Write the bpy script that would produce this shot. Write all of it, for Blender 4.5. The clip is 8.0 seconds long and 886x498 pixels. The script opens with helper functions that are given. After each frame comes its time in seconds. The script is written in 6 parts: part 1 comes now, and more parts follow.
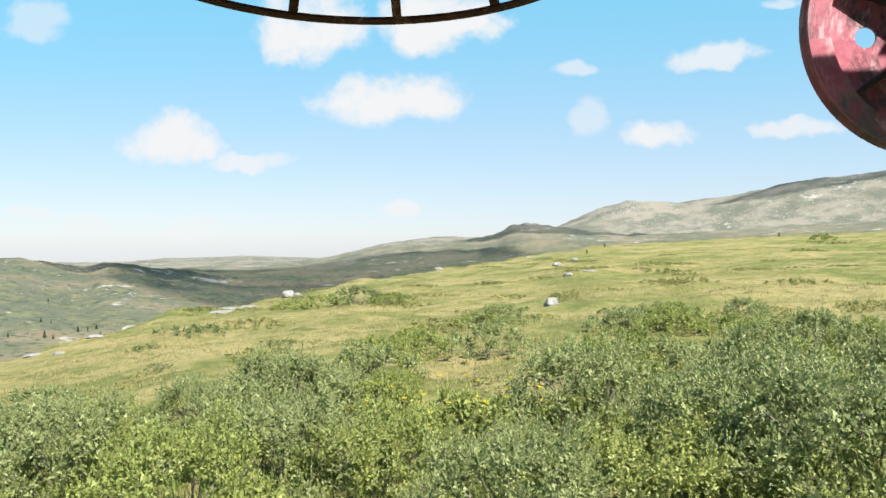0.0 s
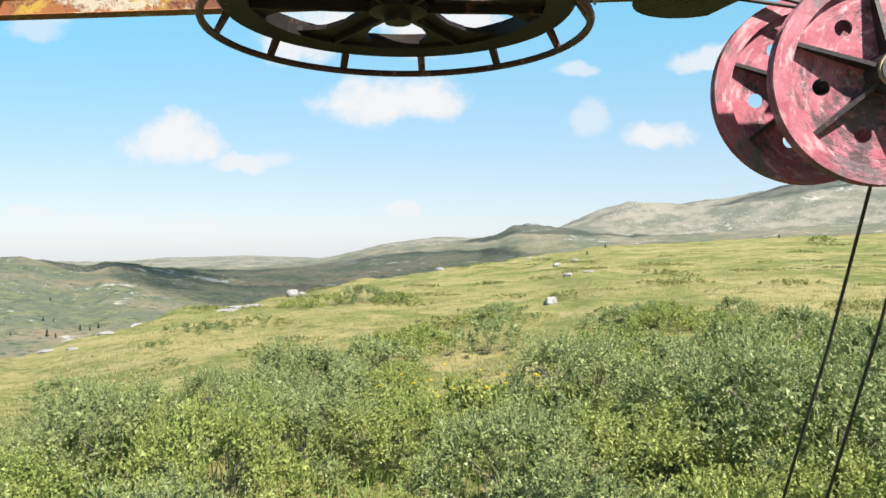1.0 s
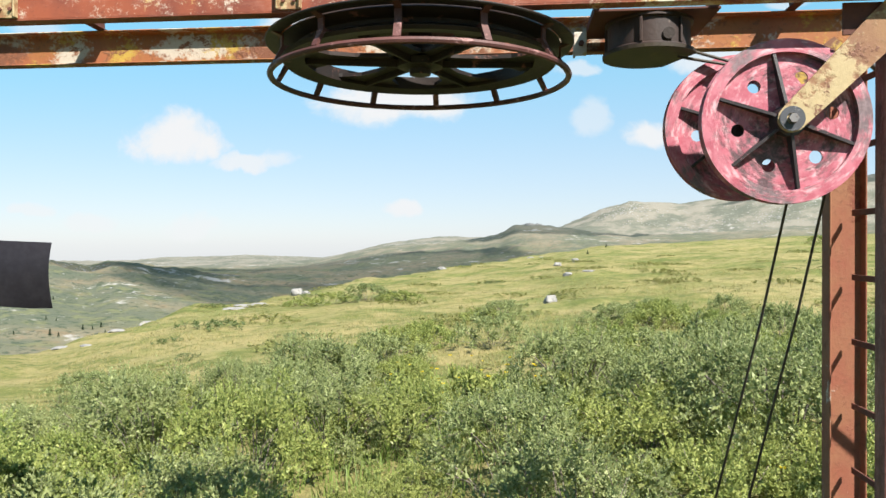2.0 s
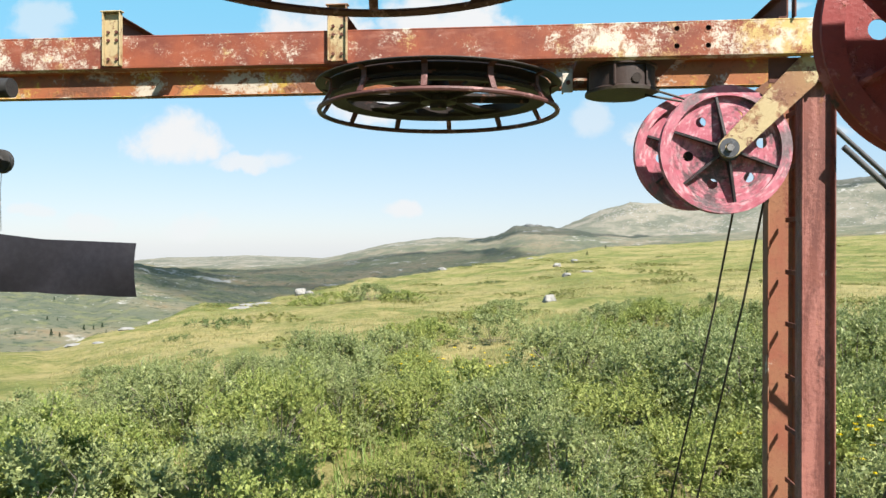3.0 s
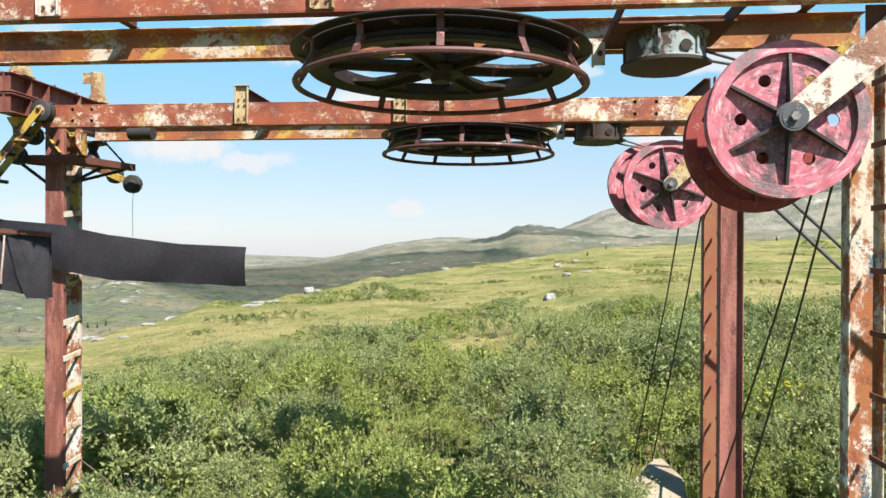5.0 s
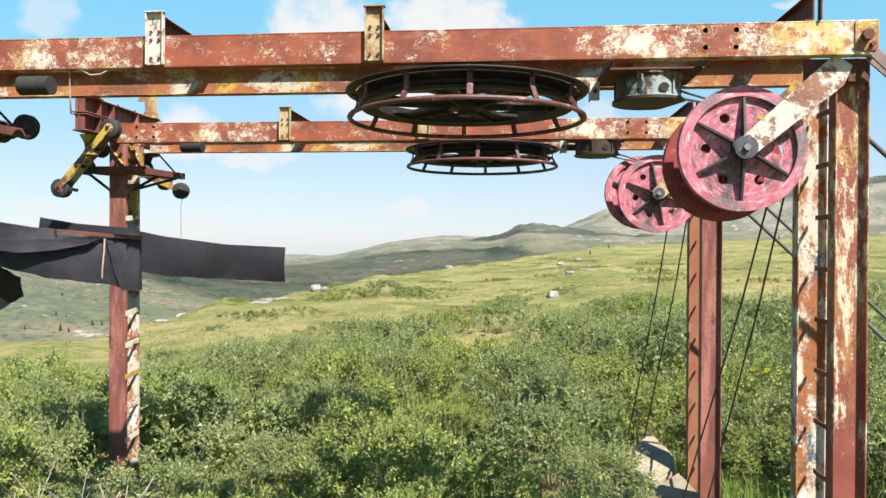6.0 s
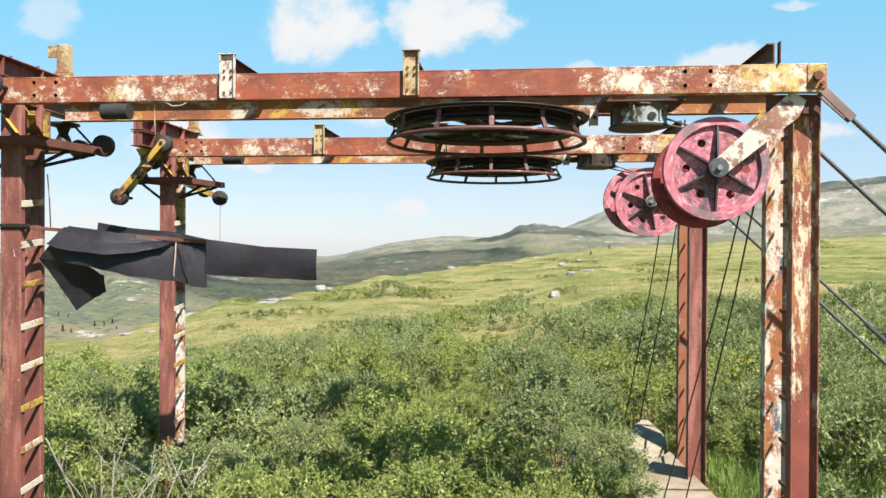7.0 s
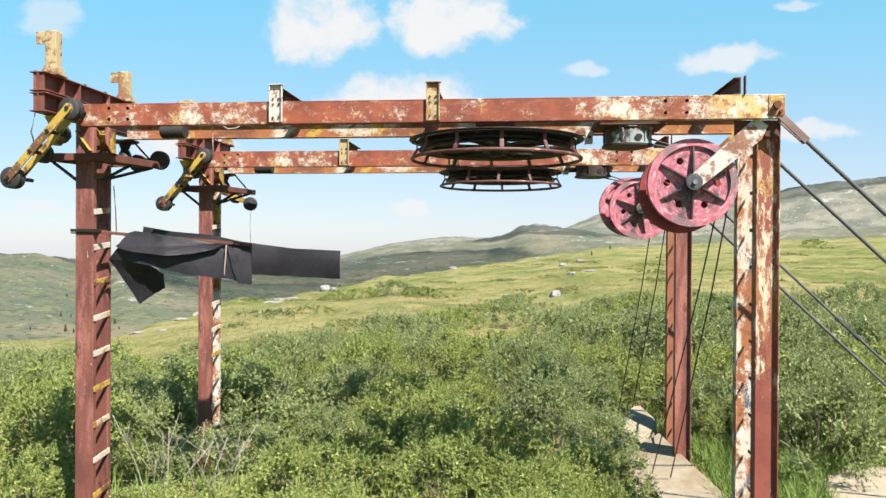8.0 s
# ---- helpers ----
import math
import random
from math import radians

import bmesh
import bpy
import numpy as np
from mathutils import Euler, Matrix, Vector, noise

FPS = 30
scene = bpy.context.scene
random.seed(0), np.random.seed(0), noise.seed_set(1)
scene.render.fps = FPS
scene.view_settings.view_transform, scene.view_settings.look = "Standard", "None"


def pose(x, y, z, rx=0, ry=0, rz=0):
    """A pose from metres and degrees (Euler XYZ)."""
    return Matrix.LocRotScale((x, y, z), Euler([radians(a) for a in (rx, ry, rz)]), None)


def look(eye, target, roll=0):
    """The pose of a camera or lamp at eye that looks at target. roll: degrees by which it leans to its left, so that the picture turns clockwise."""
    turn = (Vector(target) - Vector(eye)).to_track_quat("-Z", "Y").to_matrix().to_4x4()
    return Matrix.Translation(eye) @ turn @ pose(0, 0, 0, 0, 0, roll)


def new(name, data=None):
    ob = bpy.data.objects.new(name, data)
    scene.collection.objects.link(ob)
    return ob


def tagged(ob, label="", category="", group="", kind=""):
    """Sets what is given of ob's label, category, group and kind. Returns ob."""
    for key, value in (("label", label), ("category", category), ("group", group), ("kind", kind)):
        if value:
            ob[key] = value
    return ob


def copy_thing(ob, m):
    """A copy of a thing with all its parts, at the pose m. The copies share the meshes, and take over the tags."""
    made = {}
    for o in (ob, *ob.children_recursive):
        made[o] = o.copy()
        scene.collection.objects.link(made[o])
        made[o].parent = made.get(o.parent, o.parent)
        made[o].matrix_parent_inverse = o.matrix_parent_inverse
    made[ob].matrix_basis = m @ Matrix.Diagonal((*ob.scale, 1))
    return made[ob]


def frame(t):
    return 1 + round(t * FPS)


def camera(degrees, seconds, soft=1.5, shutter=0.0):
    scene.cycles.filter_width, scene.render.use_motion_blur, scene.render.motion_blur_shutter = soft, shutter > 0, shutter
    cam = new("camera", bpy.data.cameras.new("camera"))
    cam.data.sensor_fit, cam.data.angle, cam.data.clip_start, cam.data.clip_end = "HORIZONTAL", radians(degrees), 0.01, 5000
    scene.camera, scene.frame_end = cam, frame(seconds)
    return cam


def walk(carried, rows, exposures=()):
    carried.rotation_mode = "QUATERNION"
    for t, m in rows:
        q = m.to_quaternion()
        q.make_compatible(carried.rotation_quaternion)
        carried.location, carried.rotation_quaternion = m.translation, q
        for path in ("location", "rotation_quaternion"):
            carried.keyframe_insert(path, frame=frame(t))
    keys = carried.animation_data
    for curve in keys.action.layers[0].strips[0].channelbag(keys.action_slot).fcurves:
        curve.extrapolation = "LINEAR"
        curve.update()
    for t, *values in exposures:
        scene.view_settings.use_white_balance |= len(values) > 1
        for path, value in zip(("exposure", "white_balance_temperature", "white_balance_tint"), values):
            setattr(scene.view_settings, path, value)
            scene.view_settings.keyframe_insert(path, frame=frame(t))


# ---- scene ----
cam = camera(62.0, 8.0, soft=1.5)
PATH = [
    (0, (-0.015, -0.235, 2.93), (-0.19, 1.757, 2.919), -0.3),
    (0.5, (-0.005, -0.683, 2.938), (-0.181, 1.31, 2.928), -0.2),
    (1, (0.001, -1.139, 2.927), (-0.177, 0.853, 2.917), -0.1),
    (1.5, (0.009, -1.601, 2.939), (-0.169, 0.391, 2.928), -0.0),
    (1.7, (0.013, -1.764, 2.943), (-0.165, 0.228, 2.931), -0.1),
    (2.8, (0.048, -2.775, 2.936), (-0.145, -0.785, 2.928), 0.2),
    (3, (0.022, -2.976, 2.94), (-0.16, -0.984, 2.931), 0.0),
    (3.5, (0.022, -3.474, 2.947), (-0.161, -1.482, 2.937), 0.0),
    (4, (0.008, -3.963, 2.961), (-0.177, -1.971, 2.952), 0.1),
    (4.5, (-0.012, -4.439, 2.969), (-0.198, -2.448, 2.958), 0.1),
    (4.7, (-0.029, -4.63, 2.97), (-0.213, -2.639, 2.962), 0.2),
    (5.8, (-0.086, -5.684, 3.006), (-0.277, -3.693, 2.992), 0.3),
    (6, (-0.105, -5.871, 3.005), (-0.298, -3.881, 2.991), 0.3),
    (6.5, (-0.15, -6.343, 3.015), (-0.343, -4.353, 3.001), 0.3),
    (6.8, (-0.177, -6.623, 3.021), (-0.371, -4.633, 3.005), 0.2),
    (7, (-0.194, -6.809, 3.024), (-0.389, -4.819, 3.012), 0.3),
    (7.5, (-0.227, -7.282, 3.037), (-0.422, -5.292, 3.026), 0.3),
    (8, (-0.239, -7.772, 3.043), (-0.437, -5.781, 3.032), 0.3),
]
walk(cam, [(t, look(eye, target, roll)) for t, eye, target, roll in PATH], [(0.0, 1.45)])

# ---- daylight ----
LIGHT = Vector((-0.42, 0.50, -0.76)).normalized()
sun = new("sun", bpy.data.lights.new("sun", "SUN"))
sun.data.energy, sun.data.angle, sun.data.color = 5.0, radians(0.53), (1.0, 0.95, 0.87)
sun.matrix_world = look((0, 0, 60), Vector((0, 0, 60)) + LIGHT)

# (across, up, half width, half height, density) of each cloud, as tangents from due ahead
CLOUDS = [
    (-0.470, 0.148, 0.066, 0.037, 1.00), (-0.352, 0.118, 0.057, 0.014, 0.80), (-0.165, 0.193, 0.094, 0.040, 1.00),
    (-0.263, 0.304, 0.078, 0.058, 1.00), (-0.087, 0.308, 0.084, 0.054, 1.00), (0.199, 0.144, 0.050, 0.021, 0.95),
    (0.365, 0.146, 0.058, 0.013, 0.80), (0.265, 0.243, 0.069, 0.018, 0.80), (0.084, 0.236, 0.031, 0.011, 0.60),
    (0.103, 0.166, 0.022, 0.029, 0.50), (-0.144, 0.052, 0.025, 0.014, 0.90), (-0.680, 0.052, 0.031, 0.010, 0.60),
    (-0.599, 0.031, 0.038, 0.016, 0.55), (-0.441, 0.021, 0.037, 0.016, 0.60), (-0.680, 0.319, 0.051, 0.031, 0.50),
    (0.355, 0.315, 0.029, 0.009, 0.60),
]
SKY_STRENGTH = 0.066


def make_sky():
    world = bpy.data.worlds.new("sky")
    world.use_nodes = True
    scene.world = world
    nt = world.node_tree
    nt.nodes.clear()
    N, L = nt.nodes.new, nt.links.new

    def put(sock, value):
        if hasattr(value, "links"):
            L(value, sock)
        else:
            sock.default_value = value

    def calc(op, a, b=0.0, c=0.0):
        n = N("ShaderNodeMath")
        n.operation = op
        put(n.inputs[0], a), put(n.inputs[1], b), put(n.inputs[2], c)
        return n.outputs[0]

    sky = N("ShaderNodeTexSky")
    sky.sky_type, sky.sun_disc = "NISHITA", False
    sky.sun_elevation, sky.sun_rotation = math.asin(-LIGHT.z), math.atan2(-LIGHT.x, -LIGHT.y)
    sky.altitude, sky.air_density, sky.dust_density, sky.ozone_density = 600, 1.0, 0.5, 0.6
    way = N("ShaderNodeTexCoord").outputs["Generated"]
    axes = N("ShaderNodeSeparateXYZ")
    L(way, axes.inputs[0])
    ahead = calc("MAXIMUM", axes.outputs[1], 0.05)
    across, up = calc("DIVIDE", axes.outputs[0], ahead), calc("DIVIDE", axes.outputs[2], ahead)
    plain_at = N("ShaderNodeCombineXYZ")
    L(across, plain_at.inputs[0]), L(up, plain_at.inputs[1])
    for scale, push in ((9, 0.060), (30, 0.026)):
        swirl = N("ShaderNodeTexNoise")
        swirl.inputs["Scale"].default_value, swirl.inputs["Detail"].default_value = scale, 4
        L(plain_at.outputs[0], swirl.inputs["Vector"])
        parts = N("ShaderNodeSeparateColor")
        L(swirl.outputs["Color"], parts.inputs[0])
        across = calc("ADD", across, calc("MULTIPLY", calc("SUBTRACT", parts.outputs[0], 0.5), push))
        up = calc("ADD", up, calc("MULTIPLY", calc("SUBTRACT", parts.outputs[1], 0.5), push * 0.8))
    at = N("ShaderNodeCombineXYZ")
    L(across, at.inputs[0]), L(up, at.inputs[1])
    puffs = N("ShaderNodeTexNoise")
    puffs.inputs["Scale"].default_value, puffs.inputs["Detail"].default_value, puffs.inputs["Roughness"].default_value = 13, 7, 0.6
    L(at.outputs[0], puffs.inputs["Vector"])
    rough = calc("MULTIPLY", calc("SUBTRACT", puffs.outputs["Fac"], 0.5), 3.4)
    cover = 0.0
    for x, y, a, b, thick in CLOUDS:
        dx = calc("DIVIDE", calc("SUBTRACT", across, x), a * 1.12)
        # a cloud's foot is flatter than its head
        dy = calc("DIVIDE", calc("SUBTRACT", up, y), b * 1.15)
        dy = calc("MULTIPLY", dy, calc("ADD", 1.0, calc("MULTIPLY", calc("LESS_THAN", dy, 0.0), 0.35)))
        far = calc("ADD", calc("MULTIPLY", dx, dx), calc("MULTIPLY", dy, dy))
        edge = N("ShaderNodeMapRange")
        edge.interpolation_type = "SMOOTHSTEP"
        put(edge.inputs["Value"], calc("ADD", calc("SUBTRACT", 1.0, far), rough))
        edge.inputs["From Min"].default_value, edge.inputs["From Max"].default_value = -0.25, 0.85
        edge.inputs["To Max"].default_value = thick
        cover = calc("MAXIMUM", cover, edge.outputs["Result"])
    # thin haze: pale towards the horizon, azure above
    haze = N("ShaderNodeMapRange")
    haze.interpolation_type = "SMOOTHSTEP"
    put(haze.inputs["Value"], calc("DIVIDE", axes.outputs[2], ahead))
    haze.inputs["From Min"].default_value, haze.inputs["From Max"].default_value = 0.36, -0.04
    tone = N("ShaderNodeMix")
    tone.data_type = "RGBA"
    put(tone.inputs["Factor"], haze.outputs["Result"])
    tone.inputs["A"].default_value, tone.inputs["B"].default_value = (1.30, 4.05, 5.6, 1), (3.5, 3.85, 4.6, 1)
    # the sky deepens overhead
    deep = N("ShaderNodeMapRange")
    deep.interpolation_type = "SMOOTHSTEP"
    put(deep.inputs["Value"], axes.outputs[2])
    deep.inputs["From Min"].default_value, deep.inputs["From Max"].default_value = 0.36, 0.85
    dome = N("ShaderNodeMix")
    dome.data_type = "RGBA"
    put(dome.inputs["Factor"], deep.outputs["Result"])
    L(tone.outputs["Result"], dome.inputs["A"])
    dome.inputs["B"].default_value = (0.35, 1.35, 2.9, 1)
    veil = N("ShaderNodeMix")
    veil.data_type = "RGBA"
    veil.inputs["Factor"].default_value = 0.72
    L(sky.outputs["Color"], veil.inputs["A"])
    L(dome.outputs["Result"], veil.inputs["B"])
    ahead_only = calc("GREATER_THAN", axes.outputs[1], 0.05)
    mix = N("ShaderNodeMix")
    mix.data_type = "RGBA"
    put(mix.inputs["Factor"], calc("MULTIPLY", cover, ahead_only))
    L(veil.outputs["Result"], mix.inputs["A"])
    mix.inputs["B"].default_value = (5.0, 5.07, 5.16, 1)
    back = N("ShaderNodeBackground")
    back.inputs["Strength"].default_value = SKY_STRENGTH
    L(mix.outputs["Result"], back.inputs["Color"])
    L(back.outputs[0], N("ShaderNodeOutputWorld").inputs["Surface"])


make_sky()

# ---- materials ----
class Nodes:
    """A material under construction, with short calls for the usual nodes."""

    def __init__(self, name):
        self.mat = bpy.data.materials.new(name)
        self.mat.use_nodes = True
        self.nt = self.mat.node_tree
        self.bsdf = self.nt.nodes["Principled BSDF"]
        self.space = self.add("ShaderNodeTexCoord").outputs["Object"]

    def add(self, kind):
        return self.nt.nodes.new(kind)

    def put(self, sock, value):
        if hasattr(value, "links"):
            self.nt.links.new(value, sock)
        elif hasattr(value, "__len__") and len(value) == 3 and sock.type == "RGBA":
            sock.default_value = (*value, 1)
        else:
            sock.default_value = value

    def noise(self, scale, detail=4, rough=0.55, stretch=(1, 1, 1), space=None):
        m = self.add("ShaderNodeMapping")
        m.inputs["Scale"].default_value = stretch
        self.put(m.inputs["Vector"], space or self.space)
        n = self.add("ShaderNodeTexNoise")
        n.inputs["Scale"].default_value, n.inputs["Detail"].default_value, n.inputs["Roughness"].default_value = scale, detail, rough
        self.put(n.inputs["Vector"], m.outputs[0])
        return n.outputs["Fac"]

    def step(self, value, low, high, to=1.0):
        n = self.add("ShaderNodeMapRange")
        n.interpolation_type = "SMOOTHSTEP"
        self.put(n.inputs["Value"], value)
        n.inputs["From Min"].default_value, n.inputs["From Max"].default_value, n.inputs["To Max"].default_value = low, high, to
        return n.outputs["Result"]

    def calc(self, op, a, b=0.0):
        n = self.add("ShaderNodeMath")
        n.operation = op
        self.put(n.inputs[0], a), self.put(n.inputs[1], b)
        return n.outputs[0]

    def mix(self, fac, a, b):
        n = self.add("ShaderNodeMix")
        n.data_type = "RGBA"
        self.put(n.inputs["Factor"], fac), self.put(n.inputs["A"], a), self.put(n.inputs["B"], b)
        return n.outputs["Result"]

    def axis(self, k):
        n = self.add("ShaderNodeSeparateXYZ")
        self.put(n.inputs[0], self.space)
        return n.outputs[k]

    def island(self):
        return self.add("ShaderNodeNewGeometry").outputs["Random Per Island"]

    def done(self, colour, rough=0.7, metal=0.0, bump=None, depth=0.004, spec=0.5):
        self.put(self.bsdf.inputs["Base Color"], colour)
        self.put(self.bsdf.inputs["Roughness"], rough)
        self.put(self.bsdf.inputs["Metallic"], metal)
        self.bsdf.inputs["Specular IOR Level"].default_value = spec
        if bump is not None:
            b = self.add("ShaderNodeBump")
            b.inputs["Strength"].default_value, b.inputs["Distance"].default_value = 0.7, depth
            self.put(b.inputs["Height"], bump)
            self.nt.links.new(b.outputs[0], self.bsdf.inputs["Normal"])
        return self.mat


def flaking_paint(name, under, coats, rough=0.75, drip=(1, 1, 1), rise=None):
    """Rusty steel (under: two rust tones) with coats of paint left on it: (colour, noise scale, low, high, stretch)."""
    n = Nodes(name)
    fine, broad = n.noise(38, 6, 0.65), n.noise(3.1, 5, 0.6, drip)
    colour = n.mix(n.step(broad, 0.35, 0.65), under[0], under[1])
    colour = n.mix(n.step(fine, 0.52, 0.72, 0.55), colour, tuple(c * 0.45 for c in under[0]))
    height = fine
    more = 0.0
    if rise:
        ramp = n.add("ShaderNodeMapRange")
        n.put(ramp.inputs["Value"], n.axis(2))
        ramp.inputs["From Min"].default_value, ramp.inputs["From Max"].default_value = rise
        ramp.inputs["To Min"].default_value, ramp.inputs["To Max"].default_value = -0.13, 0.08
        more = ramp.outputs["Result"]
    for tone, scale, low, high, stretch in coats:
        mask = n.step(n.calc("ADD", n.calc("ADD", n.noise(scale, 8, 0.68, stretch), more), n.calc("MULTIPLY", n.calc("SUBTRACT", fine, 0.5), 0.25)), low, high)
        colour = n.mix(mask, colour, n.mix(n.noise(60, 3), tone, tuple(c * 0.78 for c in tone)))
        height = n.calc("ADD", height, n.calc("MULTIPLY", mask, 0.6))
    return n.done(colour, rough, 0.0, height, 0.003, 0.3)


RUST = ((0.116, 0.042, 0.028), (0.079, 0.030, 0.022))
RED = ((0.160, 0.055, 0.041), (0.112, 0.040, 0.033))
CREAM, YELLOW, ORANGE = (0.480, 0.425, 0.350), (0.390, 0.260, 0.050), (0.250, 0.100, 0.036)


def beam_paint(name, start, end):
    """Red lead on the beam, worn through to older cream and yellow coats, more so towards its far end along x."""
    n = Nodes(name)
    fine, broad, grit = n.noise(30, 8, 0.72), n.noise(2.3, 5, 0.65), n.noise(85, 4, 0.7)
    red = n.mix(n.step(broad, 0.38, 0.62), (0.235, 0.062, 0.030), (0.150, 0.041, 0.026))
    red = n.mix(n.step(n.noise(9, 6, 0.7, (0.6, 1, 1.6)), 0.50, 0.68, 0.55), red, (0.285, 0.120, 0.085))
    red = n.mix(n.step(fine, 0.55, 0.72, 0.6), red, (0.100, 0.030, 0.022))
    along = n.add("ShaderNodeMapRange")
    n.put(along.inputs["Value"], n.axis(0))
    along.inputs["From Min"].default_value, along.inputs["From Max"].default_value = start, end
    along.inputs["To Min"].default_value, along.inputs["To Max"].default_value = 0.0, 0.17
    patch = n.calc("ADD", n.noise(3.4, 12, 0.76, (0.9, 1, 1.2)), along.outputs["Result"])
    patch = n.calc("ADD", patch, n.calc("MULTIPLY", n.calc("SUBTRACT", grit, 0.5), 0.34))
    # a stretch near the slim post where the older coat shows again
    patch = n.calc("ADD", patch, n.step(n.calc("SUBTRACT", 0.75, n.calc("ABSOLUTE", n.calc("ADD", n.axis(0), 2.85))), 0.0, 0.5, 0.075))
    golden = n.calc("ADD", n.noise(4.4, 5, 0.65), n.calc("MULTIPLY", along.outputs["Result"], 0.35))
    old = n.mix(n.step(golden, 0.50, 0.62), (0.500, 0.440, 0.360), n.mix(n.step(broad, 0.45, 0.62), (0.430, 0.320, 0.120), (0.330, 0.185, 0.080)))
    old = n.mix(n.step(n.noise(17, 9, 0.78), 0.50, 0.62, 0.9), old, (0.240, 0.095, 0.042))
    mask = n.step(patch, 0.54, 0.65)
    colour = n.mix(mask, red, old)
    flecks = n.step(n.noise(26, 7, 0.75, (0.8, 1, 1.2)), 0.63, 0.72, 0.5)
    colour = n.mix(flecks, colour, (0.440, 0.350, 0.265))
    rust = n.step(n.noise(7, 9, 0.75, (1, 1, 0.6)), 0.57, 0.68, 0.8)
    colour = n.mix(rust, colour, (0.190, 0.064, 0.030))
    return n.done(colour, 0.72, 0.0, n.calc("ADD", fine, n.calc("MULTIPLY", mask, 0.5)), 0.003, 0.3)


M_BEAM = beam_paint("worn red beam paint", 0.0, 1.5)
M_BACK = flaking_paint("peeled yellow and cream paint", (ORANGE, (0.249, 0.083, 0.037)),
                       [(YELLOW, 2.6, 0.53, 0.62, (0.8, 1, 1)), ((0.430, 0.375, 0.300), 2.6, 0.52, 0.59, (0.7, 1, 1)), ((0.165, 0.066, 0.036), 3.0, 0.53, 0.62, (0.8, 1, 1)), ((0.190, 0.080, 0.040), 15, 0.56, 0.64, (0.7, 1, 1))])
M_POST = flaking_paint("brown-red post steel", RED, [((0.300, 0.122, 0.098), 3.4, 0.46, 0.64, (1.6, 1, 0.22)), ((0.075, 0.028, 0.024), 5.0, 0.58, 0.70, (1.4, 1, 0.4)), (CREAM, 6.5, 0.66, 0.70, (1, 1, 0.5)), (ORANGE, 3.0, 0.60, 0.72, (1.2, 1, 0.3))], 0.6)
M_POST_WORN = flaking_paint("streaked worn post steel", ((0.205, 0.058, 0.040), (0.150, 0.042, 0.031)), [((0.290, 0.125, 0.052), 2.8, 0.44, 0.62, (2.2, 1, 0.5)), ((0.520, 0.430, 0.310), 4.6, 0.50, 0.60, (2.8, 1, 0.6)), ((0.210, 0.066, 0.042), 9, 0.52, 0.60, (2.0, 1, 0.7)), ((0.400, 0.240, 0.090), 2.6, 0.60, 0.68, (2.2, 1, 0.6))], 0.65, (1, 1, 1), (1.0, 3.1))
M_POST_WHITE = flaking_paint("flaking white post steel", (ORANGE, (0.232, 0.075, 0.033)), [(CREAM, 4.2, 0.43, 0.54, (1.3, 1, 0.6)), ((0.600, 0.578, 0.530), 5, 0.54, 0.6, (1, 1, 0.7)), ((0.190, 0.072, 0.036), 9, 0.55, 0.63, (1, 1, 0.7)), ((0.060, 0.098, 0.130), 3.2, 0.60, 0.65, (1, 1, 0.5))])
M_POST_ORANGE = flaking_paint("orange rusted post steel", ((0.215, 0.095, 0.050), (0.205, 0.068, 0.040)), [((0.166, 0.046, 0.029), 3.0, 0.52, 0.64, (1, 1, 0.5)), (CREAM, 5.0, 0.62, 0.70, (1, 1, 0.5))])
M_CREAM = flaking_paint("chipped cream steel", (ORANGE, (0.249, 0.100, 0.050)), [(CREAM, 5, 0.40, 0.48, (1, 1, 1)), (YELLOW, 3, 0.56, 0.63, (1, 1, 1)), ((0.183, 0.066, 0.033), 9, 0.63, 0.68, (1, 1, 1))])
M_YELLOW = flaking_paint("chipped yellow steel", ((0.141, 0.058, 0.029), (0.083, 0.042, 0.025)), [(YELLOW, 4, 0.44, 0.54, (1, 1, 1)), ((0.120, 0.062, 0.030), 10, 0.58, 0.66, (1, 1, 1))], 0.6)
M_RUST = flaking_paint("brown rusted steel", RUST, [(ORANGE, 5, 0.62, 0.70, (1, 1, 1))], 0.8)
M_DARK = flaking_paint("blackened greasy steel", ((0.015, 0.012, 0.011), (0.022, 0.015, 0.012)), [((0.080, 0.028, 0.020), 4, 0.62, 0.68, (1, 1, 1))], 0.55)
M_RIM = flaking_paint("red-rusted wheel steel", ((0.124, 0.035, 0.028), (0.083, 0.028, 0.023)), [((0.274, 0.083, 0.071), 6, 0.56, 0.66, (1, 1, 1))], 0.6)


